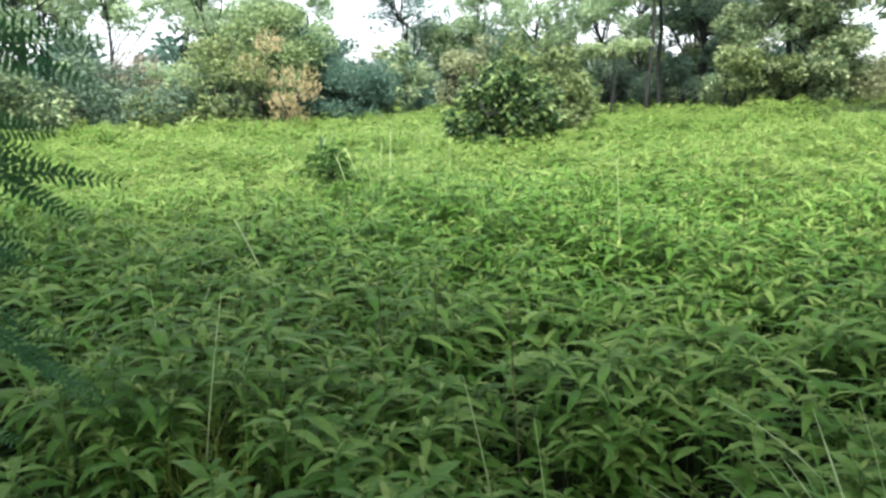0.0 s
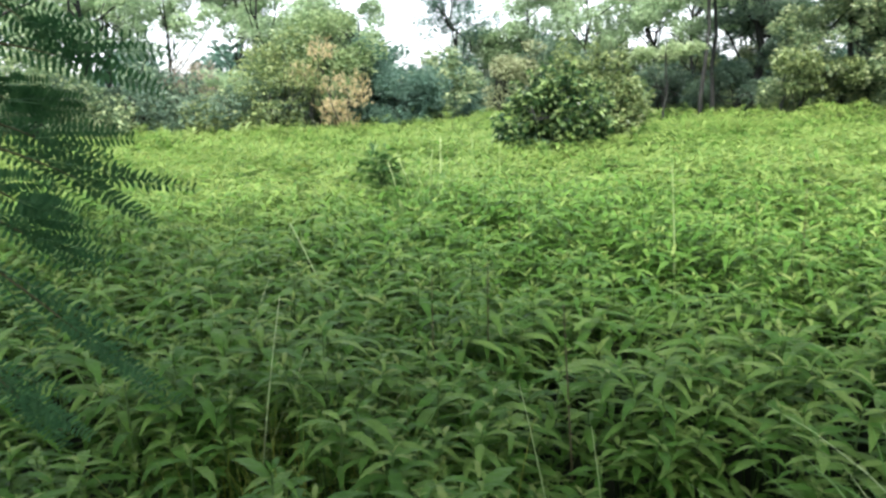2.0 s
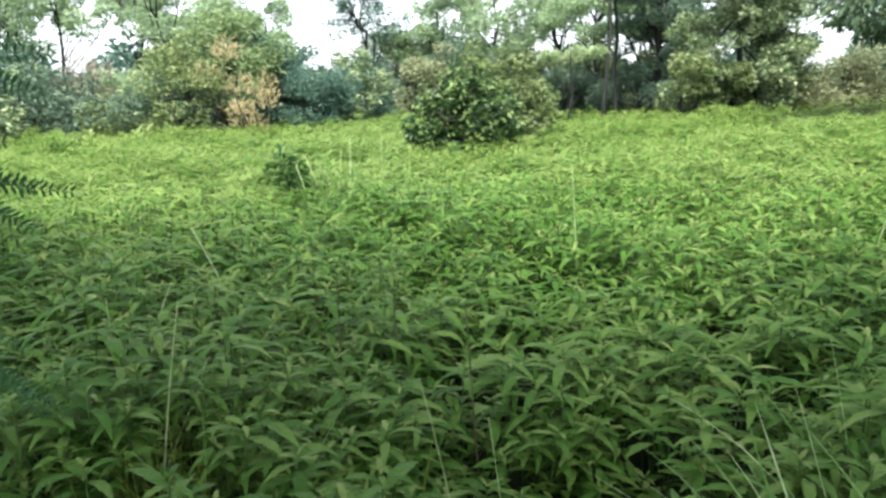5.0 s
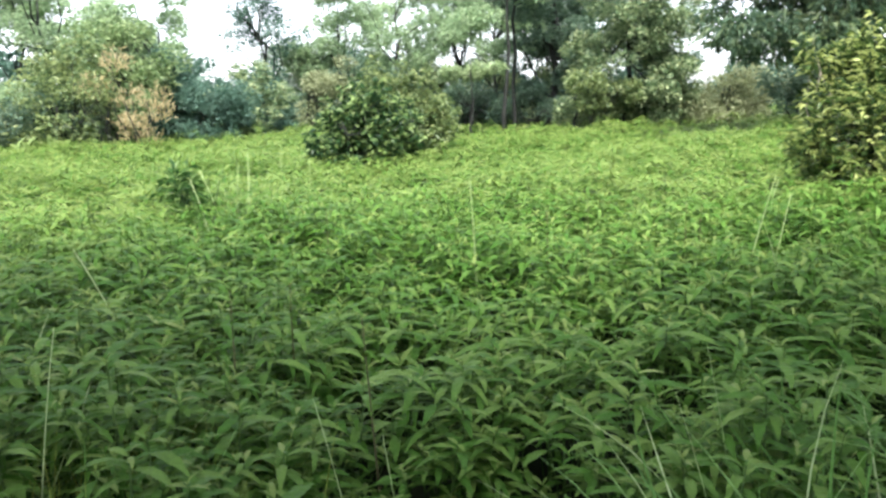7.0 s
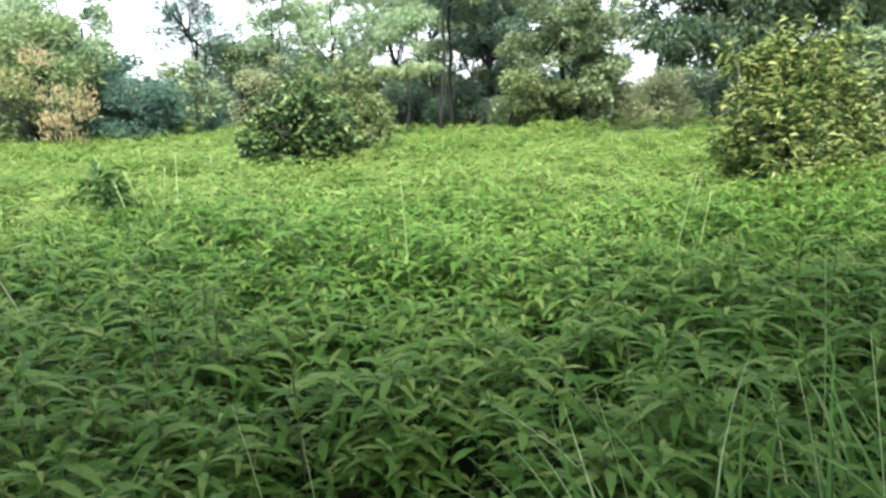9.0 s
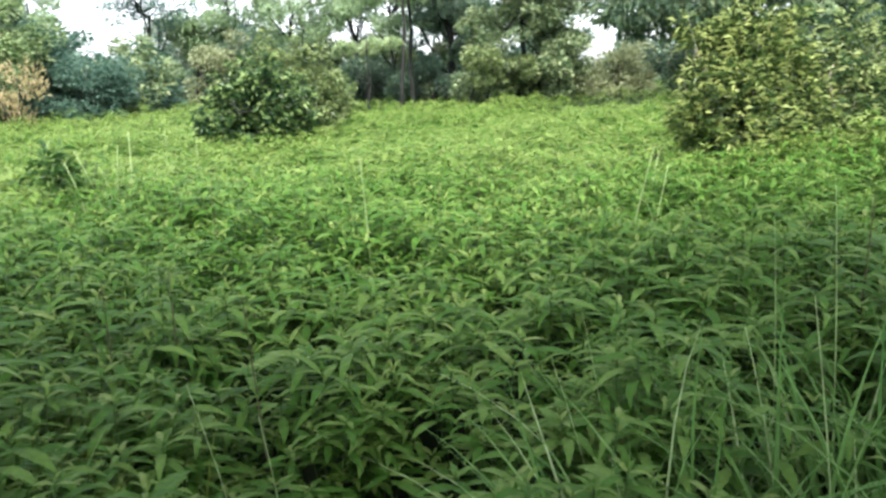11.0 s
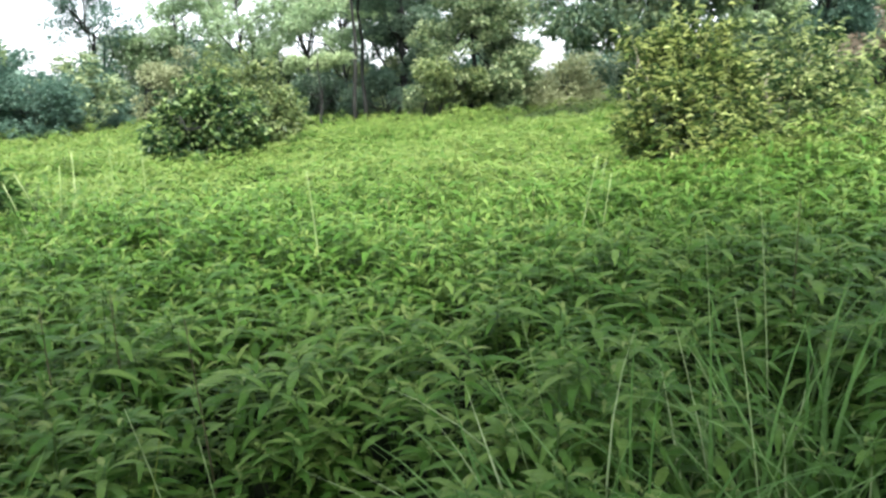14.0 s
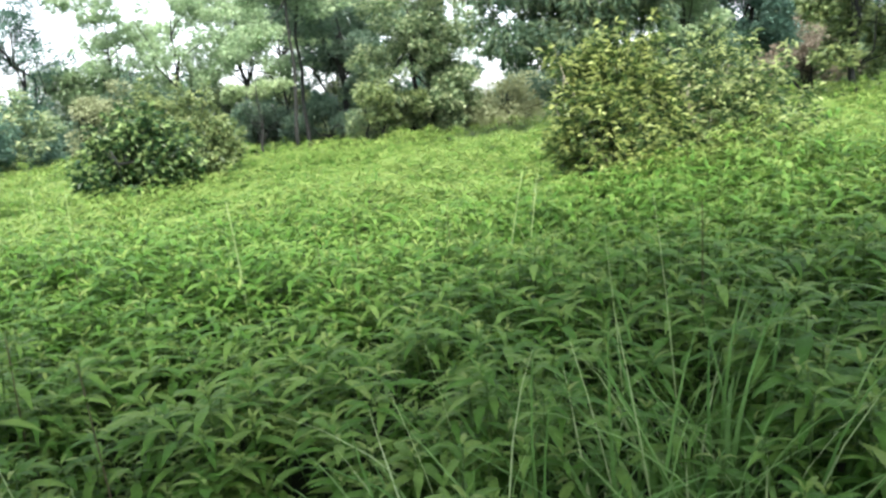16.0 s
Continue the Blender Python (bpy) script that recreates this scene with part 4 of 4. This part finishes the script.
BLADES = BROAD_BLADES = [blade_mesh(b, m, w, k) for b, m, w, k in ((30, M_BLADE, 0.016, 0), (55, M_BLADE, 0.018, 0), (85, M_BLADE, 0.018, 0), (45, M_STRAW, 0.012, 0), (20, M_BLADE, 0.014, 30), (110, M_BLADE, 0.02, 0), (70, M_BLADE, 0.016, 0))]


def grass_clump(az, far, count, low, high, spread_r, lean_az, lean, seed, label):
    rng = np.random.default_rng(seed)
    ob = thing("grass_clump", spot(az, far), label, "grass", "grass clumps in the weeds")
    for _ in range(count):
        r, w = spread_r * math.sqrt(rng.random()), rng.uniform(0, 6.28)
        out = w if rng.random() < 0.5 else rng.uniform(0, 6.28)
        b = child("blade", BLADES[int(rng.integers(0, len(BLADES)))], ob)
        tip = Vector((math.cos(out) * rng.uniform(0, 0.25) + math.sin(radians(lean_az)) * lean, math.sin(out) * rng.uniform(0, 0.25) + math.cos(radians(lean_az)) * lean, 1))
        q = Vector((0, 0, 1)).rotation_difference(tip).to_matrix().to_4x4()
        s = rng.uniform(low, high)
        b.matrix_local = Matrix.Translation((r * math.cos(w), r * math.sin(w), 0)) @ q @ Matrix.Rotation(out + rng.normal(0, 0.6), 4, "Z") @ Matrix.Diagonal((s, rng.uniform(0.7, 1.1), s, 1))
    return ob


grass_clump(50, 1.42, 90, 0.6, 1.05, 0.16, -60, 0.16, 401, "tall clump of long arching grass among the weeds")
grass_clump(45, 1.72, 24, 0.7, 1.1, 0.15, -50, 0.25, 402, "clump of long grass leaning over the weeds")
grass_clump(46.5, 1.22, 70, 0.75, 1.05, 0.07, -55, 0.3, 410, "dense fan of long bright grass blades")
grass_clump(53, 2.0, 80, 0.7, 1.1, 0.18, -40, 0.08, 403, "tall upright clump of grass with pale blades")
grass_clump(60, 1.6, 90, 0.7, 1.15, 0.2, -50, 0.1, 404, "tall clump of long arching grass among the weeds")
grass_clump(-21, 1.75, 26, 0.7, 0.95, 0.22, 30, 0.1, 405, "thin tuft of fine grass among the weeds")
grass_clump(-27, 2.2, 22, 0.7, 0.95, 0.25, 30, 0.1, 406, "thin tuft of fine grass among the weeds")
BLADES = [blade_mesh(b, M_WIRY, w, k) for b, w, k in ((12, 0.005, 0), (25, 0.006, 20), (40, 0.005, 0))]
grass_clump(-22.5, 1.5, 90, 0.5, 0.82, 0.2, 20, 0.05, 411, "patch of fine wiry yellowish grass between the weeds")
grass_clump(-19, 1.75, 60, 0.55, 0.85, 0.2, -20, 0.05, 412, "patch of fine wiry yellowish grass between the weeds")
grass_clump(-9, 1.6, 40, 0.5, 0.8, 0.25, 10, 0.05, 413, "thin upright green stems between the weeds")
BLADES = BROAD_BLADES
grass_clump(-6.8, 5.6, 26, 0.85, 1.2, 0.35, 20, 0.1, 407, "thin pale tuft of grass beside a small bush")
grass_clump(36.5, 4.2, 16, 0.85, 1.05, 0.2, 20, 0.1, 408, "few pale grass blades standing above the weeds")
grass_clump(33, 5.3, 18, 0.8, 1.1, 0.3, 20, 0.1, 409, "thin tuft of grass in front of a bush")


def stalk(az0, az1, far, top, label, material, r=0.0035, bow=0.0, leafy=False):
    """A single stalk, from the soil at one bearing to its tip at another."""
    x0, y0, z0 = spot(az0 + 0.4 * (az0 - az1), far)
    x1, y1 = polar(az1, far)
    ob = thing("grass_stalk", (x0, y0, z0), label, "grass stalk", "single stalks in the weeds")
    d = Vector((x1 - x0, y1 - y0, top - z0))
    side = Vector((d.x, d.y, 0))
    side = side.normalized() if side.length > 0.02 else Vector((1, 0, 0))
    pts = [d * s + side * bow * (s * s - s) + Vector((0, 0, bow * 0.8 * s * (1 - s))) for s in np.linspace(0, 1, 9)]
    v, f = tube([tuple(p) for p in pts], [r * (1.05 - 0.75 * s) for s in np.linspace(0, 1, 9)], 5)
    child("stem", mesh_from("stem", v, f, material, True), ob)
    if leafy:
        for k, s in enumerate((0.72, 0.8, 0.88, 0.95, 1.0)):
            leaf = child("leaf", LEAVES[0 if k < 3 else 1][k % 3], ob)
            leaf.matrix_local = Matrix.Translation(d * s) @ Matrix.Rotation(2.4 * k, 4, "Z") @ Matrix.Rotation(-0.7, 4, "Y") @ Matrix.Scale(0.05, 4)


PALE, DARK = "single pale grass stalk standing above the weeds", "dark upright stem standing above the weeds"
for a0, a1, far, top, r, bow in ((12.7, 12.2, 3.6, 1.13, 0.008, 0.05), (-14, -18.1, 2.9, 1.0, 0.007, 0.12), (-22.6, -19.6, 1.75, 1.02, 0.003, 0.06), (-24.5, -24.7, 2.25, 0.92, 0.004, 0.0),
                                 (4.0, -0.1, 1.36, 0.92, 0.003, 0.06), (8.3, 6.0, 1.22, 0.9, 0.0028, 0.05), (33.2, 35.1, 4.2, 1.11, 0.008, 0.03), (35.0, 36.2, 4.1, 1.02, 0.007, 0.02),
                                 (-5.8, -5.6, 6.7, 1.1, 0.009, 0.0), (-7.6, -9.2, 5.8, 1.03, 0.009, 0.15), (-1.0, -0.9, 6.5, 1.05, 0.008, 0.0), (-3.2, -3.1, 6.7, 1.1, 0.009, 0.0), (-6.9, -6.3, 5.8, 1.06, 0.009, 0.03), (-8.4, -9.9, 5.6, 0.98, 0.009, 0.08), (35.9, 32.3, 1.7, 0.95, 0.0025, 0.06),
                                 (36.1, 30.4, 1.5, 0.9, 0.0022, 0.08), (48.9, 45, 1.6, 0.98, 0.003, 0.1), (46.5, 45.4, 2.1, 1.12, 0.003, 0.05), (53.8, 50, 1.4, 1.12, 0.003, 0.06), (50.6, 49, 2.1, 1.24, 0.003, 0.05)):
    stalk(a0, a1, far, top, PALE, M_STRAW, r, bow)
for a0, a1, far, top in ((21.9, 21.6, 3.9, 0.99), (0.5, 0.5, 3.85, 0.96), (-7.1, -7.0, 2.2, 0.95), (18.6, 18.4, 3.95, 0.93), (29.2, 29.0, 4.1, 0.97), (30.2, 30.1, 4.1, 0.95),
                         (-2.4, -2.3, 2.35, 0.92), (5.0, 3.8, 1.85, 0.94), (50.9, 50.9, 2.6, 1.14)):
    stalk(a0, a1, far, top, DARK, M_STEM_DARK, 0.005, 0.0, True)
